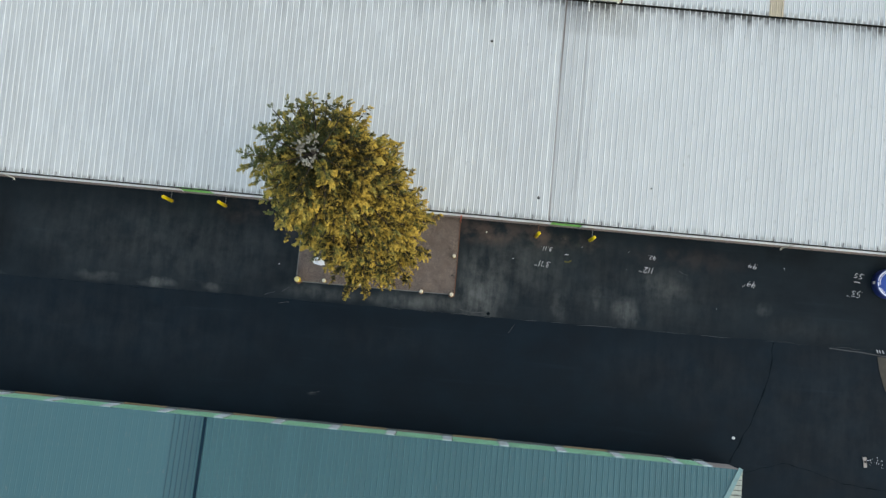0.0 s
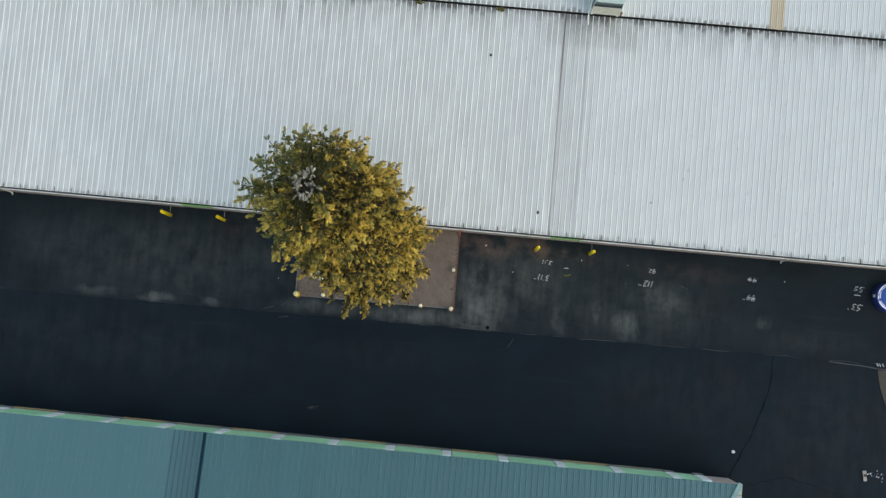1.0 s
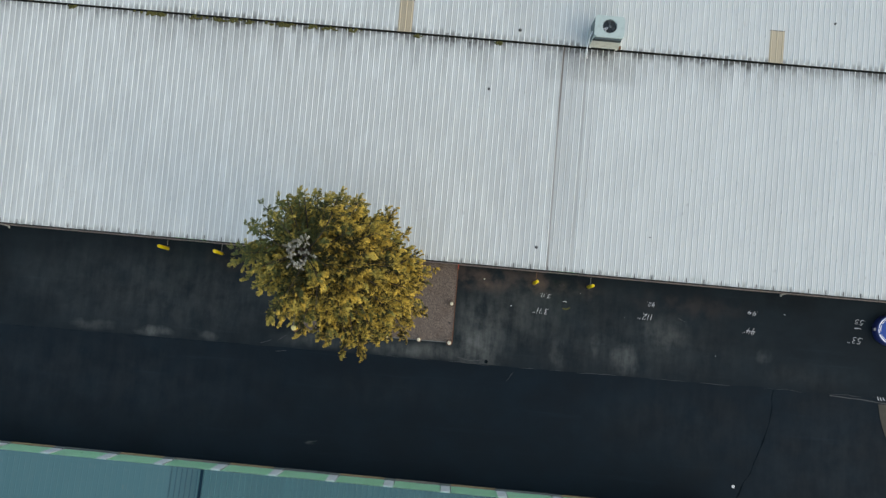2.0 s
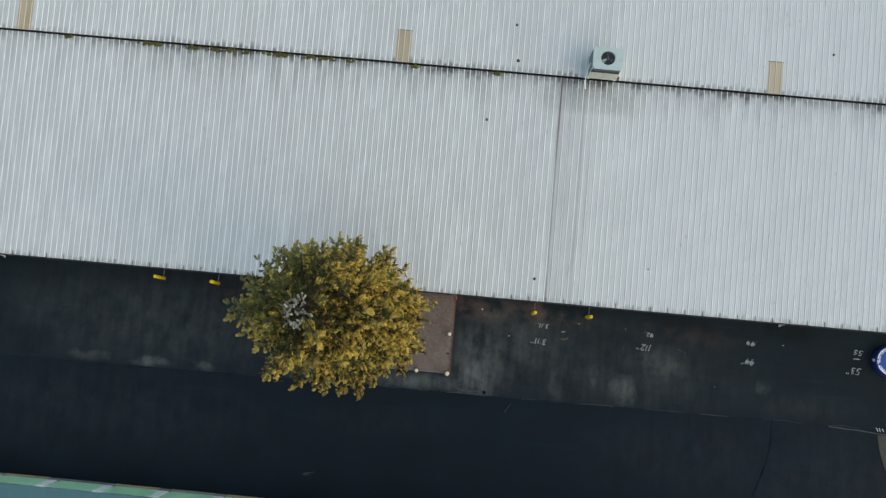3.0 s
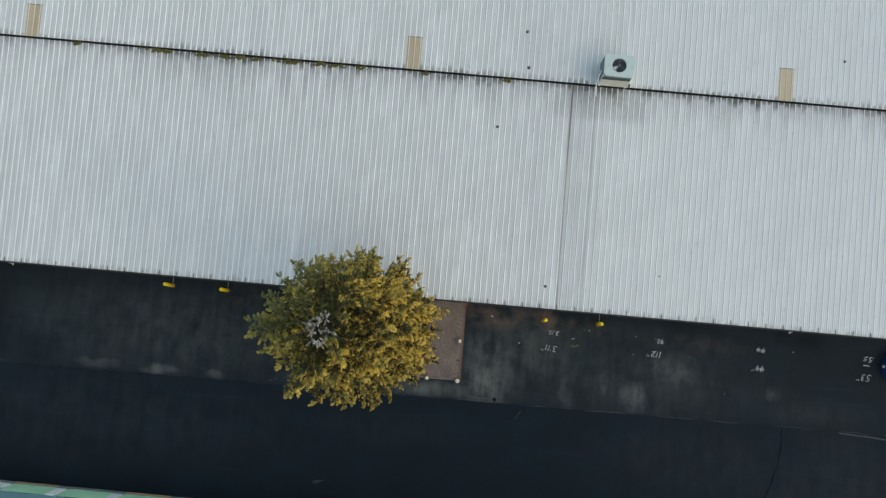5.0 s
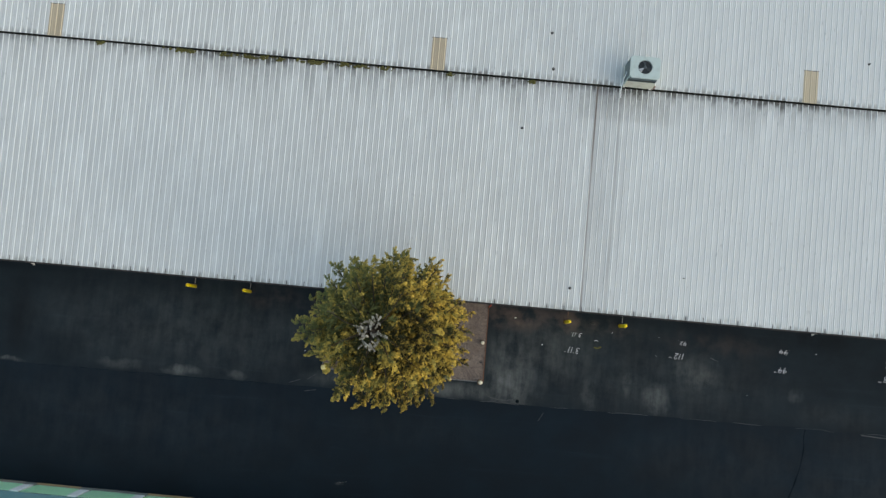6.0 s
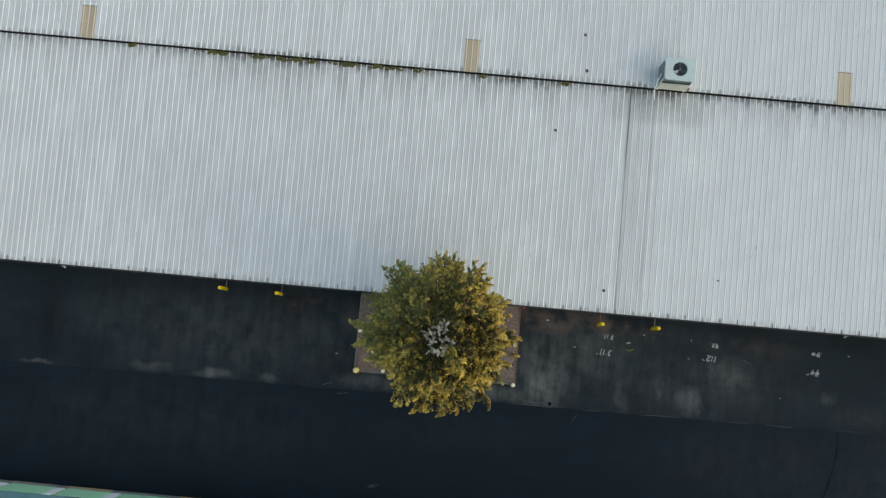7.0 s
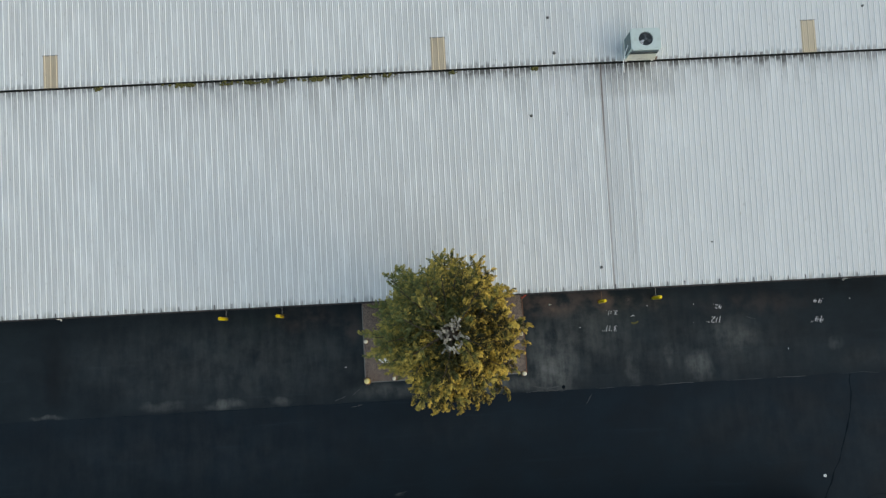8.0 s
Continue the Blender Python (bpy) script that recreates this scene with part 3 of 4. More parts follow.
# thin grey strip for the dirty top edge of a skylight
smudge = mesh_of("smudge", block(0.05, 0.87, LAP + SKY_LEN - 0.03, LAP + SKY_LEN + 0.02, up0 + UP_PITCH * SKY_LEN - 0.005, up0 + UP_PITCH * SKY_LEN + 0.012), grey_base)
back_me = sheet_mesh("roof_sheet", (X1 - X0), RIDGE, ridge_z, 40.2, EAVE + 0.1, roof_white, int((X1 - X0) / RIB))
part("roof_back", back_me, None, roof)
part("ridge_cap", block(X0, X1, RIDGE - 0.2, RIDGE + 0.2, ridge_z + 0.03, ridge_z + 0.06, 0.01), cream_trim, roof)
part("lap_gutter", block(X0, X1, LAP - 0.2, LAP + 0.1, EAVE + PITCH * LAP - 0.12, EAVE + PITCH * LAP - 0.09), gutter_silt, roof, "dark silted gutter at the roof lap")
part("lap_closure", block(X0, X1, LAP + 0.03, LAP + 0.06, EAVE + PITCH * LAP - 0.088, up0 - 0.005), gutter_silt, roof)
tick = mesh_of("lap_clip", block(-0.014, 0.014, -0.035, 0.24, 0.0, 0.022, 0.004), dark_gap)
rnd = random.Random(5)
for k in range(K0, K1 + 1):
    x = SX + SHEET * k
    lift = 0.0015 * (k % 2) + rnd.uniform(0, 0.001)
    for me in (low_me, up_me):
        part("roof_sheet", me, None, roof).location = (x, 0, lift)
    if k % 22 == 0:
        glazing = part("skylight", sky_me, None, roof, "yellowed translucent ribbed skylight sheet")
        glazing.location = (x - (RIB if k else 0.0), 0, lift)
        part("edge_smudge", smudge, None, roof, "grey smudge of dirt along the skylight's top").location = (x - (RIB if k else 0.0), 0, lift)
    c = part("lap_clip", tick, None, roof)
    c.location = (x, -0.01, EAVE + 0.004)
    c.rotation_euler = (math.atan(PITCH), 0, rnd.uniform(-0.05, 0.05))

# small roof things on the shed


def roof_z(y):
    v = y - 5.71
    return EAVE + PITCH * v if v < LAP else up0 + UP_PITCH * (v - LAP)


def vent_stub(x, y, r, h):
    v = thing("vent_stub", "small dark rubber-booted vent stub on the white roof", "roof vent", (x, y, roof_z(y)), 0, "vent stubs on the roof")
    part("flange", lathe([(r * 1.5, 0.0), (r * 1.5, 0.04), (r * 0.9, 0.06)], 14), dark_gap, v)
    part("pipe", lathe([(r * 0.75, 0.05), (r * 0.75, h), (r * 0.6, h), (r * 0.55, h - 0.05)], 14), grey_base, v)


for x, y, r in ((1.68, 15.2, 0.048), (4.9, 6.88, 0.052), (3.1, 18.5, 0.058), (2.88, 20.45, 0.048), (10.9, 7.9, 0.022), (20.0, 20.2, 0.04)):
    vent_stub(x, y, r, 0.14)


def moss_patch(x, y, length, seed):
    rnd = random.Random(seed)
    bm = bmesh.new()
    for _ in range(int(16 * length + 8)):
        s = rnd.uniform(0.03, 0.085)
        m = Matrix.LocRotScale((rnd.gauss(0, length / 2.6), rnd.uniform(-0.13, 0.05), s * 0.4 - 0.0), Euler((rnd.random(), rnd.random(), rnd.random())), (s * 1.4, s, s * 0.8))
        bmesh.ops.create_icosphere(bm, subdivisions=1, radius=1, matrix=m)
    for v in bm.verts:
        v.co += noise.noise_vector(v.co * 20) * 0.012
    ob = tagged(part("moss", bm, moss_mat), "clump of olive moss along the roof lap", "moss", "moss along the lap", "stuff")
    ob.location = (x, y, roof_z(y - 0.1) + 0.01)


for i, (x, length) in enumerate(((-21.4, 0.3), (-17.0, 0.9), (-16.4, 0.4), (-14.6, 0.7), (-12.4, 0.6), (-11.6, 0.4), (-10.2, 1.1), (-9.5, 0.4), (-7.3, 0.8), (-5.9, 0.5), (-8.2, 0.5), (-2.4, 0.2), (1.98, 0.3), (-13.4, 0.5))):
    moss_patch(x, 17.79 - x * 0.0052, length, 40 + i)


# rooftop condenser
def condenser():
    ac = thing("air_conditioner", "pale teal rooftop condenser unit with a round top fan", "air conditioner", (7.63, 18.42, 3.36), -0.8)
    w, d, h = 0.75, 0.56, 1.62
    # black strip standing in for the shadowed gap under the lid
    part("slot", block(-w + 0.02, w - 0.02, -d + 0.02, -d + 0.048, 0.9, 1.2), fan_dark, ac)
    part("cabinet", block(-w, w, -d + 0.05, d, 0.12, h - 0.1, 0.02), ac_body, ac)
    # lid with a round opening
    bm = bmesh.new()
    n, r = 40, 0.37
    outer, inner = [], []
    for i in range(n):
        a = 2 * math.pi * (i + 0.5) / n
        c, s = math.cos(a), math.sin(a)
        k = min((w + 0.02) / max(abs(c), 1e-6), (d + 0.02) / max(abs(s), 1e-6))
        outer.append((k * c, k * s))
        inner.append((r * c, 0.02 + r * s))
    rows = [[bm.verts.new((x, y, z)) for x, y in ring] for ring, z in ((outer, h - 0.1), (outer, h), (inner, h), (inner, h - 0.09))]
    for a, b in zip(rows, rows[1:]):
        for i in range(n):
            bm.faces.new((a[i], a[(i + 1) % n], b[(i + 1) % n], b[i]))
    lid = part("lid", bm, ac_body, ac, "pale teal lid with a round fan opening")
    fan = part("fan", lathe([(0.36, h - 0.097), (0.36, h - 0.092)], 32, (0, 0.02, 0)), fan_dark, ac, "dark fan behind a wire guard")
    part("hub", lathe([(0.08, h - 0.09), (0.08, h - 0.03), (0.05, h - 0.02)], 16, (0, 0.02, 0)), fan_blade, fan)
    for i in range(3):
        bm = bmesh.new()
        a0 = 3.7 + i * 2.094
        pts = []
        for rr, da, db in ((0.07, -0.25, 0.3), (0.2, -0.3, 0.38), (0.33, -0.22, 0.42)):
            pts.append((bm.verts.new((rr * math.cos(a0 + da), 0.02 + rr * math.sin(a0 + da), h - 0.07)), bm.verts.new((rr * math.cos(a0 + db), 0.02 + rr * math.sin(a0 + db), h - 0.045))))
        for a, b in zip(pts, pts[1:]):
            bm.faces.new((a[0], a[1], b[1], b[0]))
        bmesh.ops.solidify(bm, geom=bm.faces[:], thickness=0.008)
        part("blade", bm, fan_blade if i else white_plastic, fan)
    for rr in (0.12, 0.2, 0.28, 0.36):
        ring = [(rr * math.cos(2 * math.pi * i / 28), 0.02 + rr * math.sin(2 * math.pi * i / 28), h + 0.004) for i in range(29)]
        part("guard_ring", tube(ring, [0.004] * 29, 5), fan_dark, fan)
    # the lid's shadow line is put into the dark louvre colour
    part("louvre", block(-w + 0.05, w - 0.05, -d + 0.02, -d + 0.045, h - 0.42, h - 0.11), ac_dark, ac, "louvred air intake coloured dark for the shade under the lid")
    for i in range(6):
        part("slat", block(-w + 0.05, w - 0.05, -d, -d + 0.02, h - 0.4 + i * 0.048, h - 0.385 + i * 0.048), ac_dark, ac)
    # flared cream front panel on the base tray
    bm = bmesh.new()
    a = [bm.verts.new(v) for v in ((-w + 0.0, -d - 0.01, 0.95), (w - 0.02, -d - 0.01, 0.95), (w + 0.02, -d - 0.12, 0.3), (-w - 0.05, -d - 0.12, 0.3))]
    bm.faces.new(a[::-1])
    bmesh.ops.solidify(bm, geom=bm.faces[:], thickness=0.03)
    part("front_panel", bm, ac_cream, ac, "cream sloping front panel")
    part("side_louvre", block(-w - 0.025, -w, -d + 0.15, d - 0.08, 0.3, h - 0.2), ac_dark, ac)
    part("base_rail", block(-w, -w + 0.1, -d - 0.06, d, 0.0, 0.12), ac_cream, ac)
    part("base_rail", block(w - 0.1, w, -d - 0.06, d, 0.0, 0.12), ac_cream, ac)
    part("valve", block(w + 0.03, w + 0.13, -d - 0.1, -d + 0.04, 0.2, 0.5, 0.02), rust, ac, "rusty valve fitting")
    part("conduit", tube([(-w - 0.05, -0.1, 1.0), (-w - 0.1, -0.35, 0.6), (-w - 0.12, -d - 0.1, 0.2), (-w - 0.09, -d - 0.3, 0.03), (-w - 0.05, -d - 0.62, -0.1)], [0.025] * 5, 8), white_plastic, ac, "white drain conduit")


condenser()

# ---------------------------------------------------------------- teal-roofed shed (south)
TE = 2.05
teal = thing("storage_shed", "storage shed with green doors, white pillars and a teal metal roof", "storage shed", (16.68, -6.57, 0), -0.54)
BAY, DOOR = 3.062, 2.46
LEFT = -60.0
DEEP = -15.0
part("wall", block(LEFT, -0.3, -0.6, -0.4, 0, TE - 0.15), grey_base, teal)
part("wall", block(LEFT, 0.0, DEEP, DEEP + 0.2, 0, TE - 0.4), pink_wall, teal)
part("wall", block(LEFT, LEFT + 0.2, DEEP + 0.202, -0.62, 0, TE - 0.4), pink_wall, teal)
part("wall", block(-0.2, 0.0, DEEP + 0.202, -0.3, 0, TE - 0.2), pink_wall, teal)
part("wall_end", block(-1.45, 0.0, -0.298, -0.005, 0, TE - 0.06), pink_wall, teal, "pinkish rendered end wall")
part("lintel", block(LEFT, -1.452, -0.33, -0.01, 1.79, TE - 0.06), pale_green, teal, "green painted lintel over the doors")
first = -3.32
pillar = part("pillar", block(-1.98, -1.46, -0.32, 0.06, 0.322, 1.788, 0.01), white_paint, teal)
part("pillar_base", block(-2.03, -1.455, -0.33, 0.11, 0.0, 0.32, 0.02), pillar_grey, pillar)
roller_door(-3.0, -2.0, 0.0, 1.78, pale_green, teal, 1, "narrow pale green ribbed door, closed")
for i in range(19):
    x = first - BAY * i
    pillar = part("pillar", block(x - 0.25, x + 0.25, -0.32, 0.06, 0.322, 1.788, 0.01), white_paint, teal, "white painted pillar")
    part("pillar_base", block(x - 0.3, x + 0.3, -0.33, 0.11, 0.0, 0.32, 0.02), pillar_grey, pillar)
    roller_door(x - 0.31 - DOOR, x - 0.27, 0.0, 1.78, pale_green, teal, 1, "pale green ribbed roller door, closed")
    part("sill", block(x - 0.305 - DOOR + 0.01, x - 0.302, 0.032, 0.12, 0.0, 0.07, 0.01), rust_sill if i % 4 in (1, 3) else tan_sill if i % 4 == 0 else grey_base, teal)

troof = part("roof", block(LEFT, -0.1, DEEP + 0.1, -0.1, TE - 0.14, TE - 0.1), dark_gap, teal, "teal ribbed metal roof")
HIP_X, HIP_Y = -3.6, -7.4                       # top of the hip, from the corner
TP = 0.055
SPLIT = -28.5
WID = 0.926


def slope_sheet(width, material, ribs=3, height=0.036):
    """A sheet that rises from the eave (y = 0.03) towards the south."""
    sec = rib_section(width, ribs, foot=0.034, top=0.02, height=height)
    n, verts = len(sec), []
    for y, z in ((0.026, TE - 0.05), (0.03, TE), (DEEP / 2, TE + TP * -DEEP / 2), (DEEP, TE)):
        verts += [(x, y, z + h) for x, h in sec]
    faces = [(r * n + i + 1, r * n + i, (r + 1) * n + i, (r + 1) * n + i + 1) for r in range(3) for i in range(n - 1)]
    me = bpy.data.meshes.new("roof_sheet")
    me.from_pydata(verts, [], faces)
    me.materials.append(material)
    return me


def hip_sheet(x0, width, material, back=False):
    """A sheet cut off along the hip line; x0 is its west edge."""
    sec = rib_section(width, 3, foot=0.034, top=0.02, height=0.036)
    n, low, high = len(sec), [], []
    for x, h in sec:
        reach = min(0.0, max(DEEP / 2, (x0 + x) * 7.5 / 3.6))
        for row, y in ((low, 0.03), (high, min(-0.031, reach))):
            row.append((x, DEEP - y if back else y, TE - TP * y + h))
    me = bpy.data.meshes.new("roof_sheet")
    me.from_pydata(low + high, [], [(i + 1, i, n + i, n + i + 1) for i in range(n - 1)])
    me.materials.append(material)
    return me


new_me, old_me = slope_sheet(WID, roof_teal), slope_sheet(WID, roof_teal_old, 3, 0.003)
x = -0.02 - WID
STEP_DROP = 0.06
i = 0
while x > LEFT:
    side_old = x + WID < SPLIT + 0.3
    meshes = (hip_sheet(x, WID, roof_teal), hip_sheet(x, WID, roof_teal, True)) if x > -3.6 else (old_me if side_old else new_me,)
    for me in meshes:
        part("roof_sheet", me, None, troof).location = (x, 0, -STEP_DROP if side_old else 0.0015 * (i % 2))
    x -= WID
    i += 1
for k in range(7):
    # dark strip on the step, then strips coloured as rib shadows, thinning to the west
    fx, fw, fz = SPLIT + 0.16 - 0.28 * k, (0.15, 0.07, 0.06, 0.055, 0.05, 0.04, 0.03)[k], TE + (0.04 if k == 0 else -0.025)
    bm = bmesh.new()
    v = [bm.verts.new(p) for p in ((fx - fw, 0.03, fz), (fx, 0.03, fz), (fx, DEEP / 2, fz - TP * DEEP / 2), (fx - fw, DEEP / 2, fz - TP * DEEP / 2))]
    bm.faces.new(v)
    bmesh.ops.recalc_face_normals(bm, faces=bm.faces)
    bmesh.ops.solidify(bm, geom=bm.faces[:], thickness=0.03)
    part("step_strip" if k == 0 else "fold_shade", bm, teal_lap if k else teal_dark, troof, "" if k else "dark navy strip on the step between roof sections")
# end of the roof: hip trim and a cream ribbed end slope
bm = bmesh.new()
for a, b in (((-0.08, 0.1), (-3.6, DEEP / 2)),):
    d = Vector((b[0] - a[0], b[1] - a[1])).normalized()
    s = Vector((-d.y, d.x)) * 0.12
    z0, z1 = TE + 0.06, TE + 0.46
    v = [bm.verts.new(p) for p in ((a[0] + s.x, a[1] + s.y, z0), (a[0] - s.x, a[1] - s.y, z0), (b[0] - s.x, b[1] - s.y, z1), (b[0] + s.x, b[1] + s.y, z1))]
    bm.faces.new(v)
    bmesh.ops.recalc_face_normals(bm, faces=bm.faces)
    bmesh.ops.solidify(bm, geom=bm.faces[:], thickness=0.05)
part("hip_trim", bm, teal_trim, troof, "light teal hip trim")
bm = bmesh.new()
v = [bm.verts.new(p) for p in ((0.02, 0.0, TE), (0.02, DEEP, TE), (-3.6, DEEP / 2, TE - TP * DEEP / 2))]
bm.faces.new(v)
bmesh.ops.recalc_face_normals(bm, faces=bm.faces)
bmesh.ops.solidify(bm, geom=bm.faces[:], thickness=0.03)
end = part("end_slope", bm, end_cream, troof, "cream ribbed end slope of the roof")
for j in range(40):
    y = -0.25 - j * 0.26
    if y < -7.0:
        break
    xa = -0.05 + y / 7.5 * 3.55
    bm = bmesh.new()
    za = TE - TP * y
    ln = [bm.verts.new(p) for p in ((0.02, y - 0.02, TE + 0.022), (0.02, y + 0.02, TE + 0.022), (xa + 0.1, y + 0.02, za + 0.022), (xa + 0.1, y - 0.02, za + 0.022))]
    bm.faces.new(ln)
    bmesh.ops.solidify(bm, geom=bm.faces[:], thickness=0.03)
    part("batten", bm, grey_base, end)


# ---------------------------------------------------------------- bollards, posts and yard things
def bollard(x, y, h=1.12, rod=True, stain=False):
    b = thing("bollard", "yellow painted steel bollard guarding a roller door" + (", rusty at its foot" if stain else ""), "bollard", (x, y, 0.012), 0, "bollards at the doors")
    part("tube", lathe([(0.095, 0.0), (0.095, h - 0.06), (0.082, h - 0.02), (0.045, h)], 20), yellow, b)
    part("footing", lathe([(0.14, 0.0), (0.13, 0.02), (0.117, 0.03)], 18), rust if stain else dark_gap, b)
    if rod:
        wall_y = 5.71 - x * 0.0044 + 0.12
        part("tie_rod", tube([(0.06, 0.05, 0.35), (0.07, wall_y - y, 0.35)], [0.016, 0.016], 8), rust if stain else steel, b, "thin tie rod to the wall")


for x, y, s in ((-15.72, 5.36, False), (-12.62, 5.33, False), (5.2, 5.13, True), (8.25, 5.16, False)):
    bollard(x, y, 1.5, True, s)


def post(x, y, h=0.42, r=0.1, big=False):
    p = thing("post", "thick yellow corner post of the tree bed" if big else "short faded yellow post with a cream cap round the tree bed", "post", (x, y, 0.02), 0, "posts round the tree bed")
    part("shaft", lathe([(r, 0.0), (r, h - 0.04)], 18), yellow if big else pale_yellow, p)
    part("cap", lathe([(r * 1.02, h - 0.04), (r * 0.95, h + 0.02), (r * 0.5, h + 0.05)], 18), pale_yellow if big else cream_cap, p)
    part("footing", lathe([(r * 1.5, 0.0), (r * 1.4, 0.035), (r * 1.05, 0.05)], 18), rust, p)


for x, y, h, r, big in ((0.64, 3.58, 0.42, 0.095, False), (0.68, 1.4, 0.42, 0.11, False), (-1.03, 1.43, 0.42, 0.095, False), (-2.83, 1.49, 0.4, 0.095, False),
                        (-4.56, 1.53, 0.4, 0.095, False), (-6.53, 1.56, 0.42, 0.1, False), (-8.02, 1.5, 0.5, 0.15, True), (-8.0, 3.66, 0.42, 0.1, False)):
    post(x, y, h, r, big)

rod = thing("marker_rod", "thin red painted rod standing beside the shed wall", "rod", (0.84, 5.6, 0.012))
part("shaft", tube([(0, 0, 0.0), (0.0, 0.05, 1.95)], [0.03, 0.03], 8), red_paint, rod)
part("foot", lathe([(0.07, 0.0), (0.06, 0.03), (0.03, 0.05)], 12), rust, rod)

stake = thing("stake", "short pale stake standing by the shed wall", "stake", (2.36, 5.12, 0.012))
part("shaft", tube([(0, 0, 0), (0.02, 0.0, 0.5)], [0.03, 0.02], 8), cream_cap, stake)
part("foot", lathe([(0.05, 0.0), (0.045, 0.02), (0.03, 0.03)], 10), grey_base, stake)

# crumpled white bag
bm = bmesh.new()
bmesh.ops.create_icosphere(bm, subdivisions=4, radius=1, matrix=Matrix.Diagonal((0.36, 0.2, 0.15, 1)))
for v in bm.verts:
    n = noise.noise_vector(v.co * 6) * 0.09 + noise.noise_vector(v.co * 15) * 0.035
    v.co += n
    v.co.z = max(v.co.z, -0.1)
for f in bm.faces:
    f.smooth = False
bag = tagged(part("bag", bm, white_plastic), "crumpled white plastic bag on the soil bed", "bag")
bag.matrix_world = pose(-6.98, 2.62, 0.16, 0, 0, -12)

# round blue tub
tub = thing("tub", "round blue plastic tub with a white dashed ring", "tub", (25.12, 4.13, 0.012))
part("side", lathe([(0.86, 0.0), (0.87, 0.06), (0.82, 0.42), (0.8, 0.44)], 48), blue_dark, tub, "deep blue side")
part("top", lathe([(0.79, 0.43), (0.78, 0.46), (0.6, 0.47), (0.3, 0.49)], 48), blue_plastic, tub, "bright blue top")
for a0, a1, r0, r1 in ((92, 172, 0.7, 0.75), (178, 196, 0.7, 0.75), (202, 268, 0.69, 0.76), (275, 330, 0.7, 0.75), (-20, 84, 0.7, 0.75), (100, 150, 0.62, 0.65), (156, 190, 0.61, 0.65), (205, 240, 0.62, 0.65), (-10, 70, 0.62, 0.65)):
    bm = bmesh.new()
    rows = []
    for i in range(10):
        a = radians(a0 + (a1 - a0) * i / 9)
        rows.append([bm.verts.new((r * math.cos(a), r * math.sin(a), z)) for r, z in ((r0, 0.466), (r1, 0.46), (r1, 0.476), (r0, 0.479))])
    for a, b in zip(rows, rows[1:]):
        for k in range(4):
            bm.faces.new((a[k], b[k], b[(k + 1) % 4], a[(k + 1) % 4]))
    bmesh.ops.recalc_face_normals(bm, faces=bm.faces)
    part("ring_dash", bm, white_plastic, tub)
part("clip", block(-0.93, -0.83, -0.08, 0.08, 0.2, 0.36, 0.01), steel, tub)

# cleanout cover
cover = thing("drain_cover", "small white ringed drain cover set in the asphalt", "drain cover", (16.9, -5.13, 0.001))
part("ring", lathe([(0.08, 0.0), (0.08, 0.018), (0.07, 0.022)], 24), white_plastic, cover)
part("plug", lathe([(0.04, 0.02), (0.036, 0.032)], 16), steel, cover)

# dropped bracket with chips of concrete beside it
br = thing("post_bracket", "dropped pale metal post bracket with a dark slot", "bracket", (24.16, -5.8, 0.001), 8)
part("plate", block(-0.09, 0.09, -0.3, 0.25, 0.0, 0.05, 0.01), steel, br)
part("head", block(-0.13, 0.1, 0.12, 0.28, 0.0, 0.1, 0.02), steel, br)
part("slot", block(-0.05, 0.07, -0.05, 0.08, 0.05, 0.058), dark_gap, br)
bm = bmesh.new()
rnd = random.Random(3)
for _ in range(16):
    s = rnd.uniform(0.012, 0.035)
    bmesh.ops.create_icosphere(bm, subdivisions=1, radius=s, matrix=pose(24.75 + rnd.gauss(0, 0.22), -5.75 + rnd.gauss(0, 0.14), s * 0.5, 40 * rnd.random(), 0, 90 * rnd.random()))
tagged(part("rubble", bm, white_paint), "pale concrete chips scattered on the asphalt", "rubble", kind="stuff")

# small litter, stones and a dark hole on the strip
bm = lathe([(0.1, 0.0), (0.095, 0.012), (0.03, 0.016)], 14)
dot = tagged(part("pipe_plug", bm, tar), "small black pipe plug in the worn asphalt", "pipe plug")
dot.location = (2.83, 0.52, 0.012)


def pebble(x, y, s, material, label):
    bm = bmesh.new()
    bmesh.ops.create_icosphere(bm, subdivisions=2, radius=1, matrix=Matrix.Diagonal((s, s * 0.7, s * 0.5, 1)))
    for v in bm.verts:
        v.co += noise.noise_vector(v.co * 9 + Vector((x, y, 0))) * s * 0.35
    ob = tagged(part("stone", bm, material), label, "stone", "stones on the asphalt")
    ob.location = (x, y, 0.012 + s * 0.3)


for x, y, s in ((4.0, 3.76, 0.028), (7.86, 4.75, 0.024), (10.5, 4.68, 0.02), (19.35, 4.52, 0.03), (10.4, 3.65, 0.016), (15.6, 1.9, 0.018), (-9.2, 2.3, 0.03)):
    pebble(x, y, s, white_paint, "small pale stone on the worn asphalt")
bm = ribbon(smooth_path([(6.9, 3.86), (7.1, 3.82), (7.3, 3.92)], 0.06, 0.02), [0.08] * len(smooth_path([(6.9, 3.86), (7.1, 3.82), (7.3, 3.92)], 0.06, 0.02)), 0.012, 0.012)
tagged(part("rag", bm, moss_mat), "flattened olive rag on the worn asphalt", "rag")
bm = bmesh.new()
bmesh.ops.create_icosphere(bm, subdivisions=2, radius=1, matrix=Matrix.Diagonal((0.16, 0.09, 0.05, 1)))
for v in bm.verts:
    v.co += noise.noise_vector(v.co * 12) * 0.04
ob = tagged(part("debris", bm, dark_gap), "dark clod of debris beside the wall", "debris")
ob.location = (6.75, 5.15, 0.03)
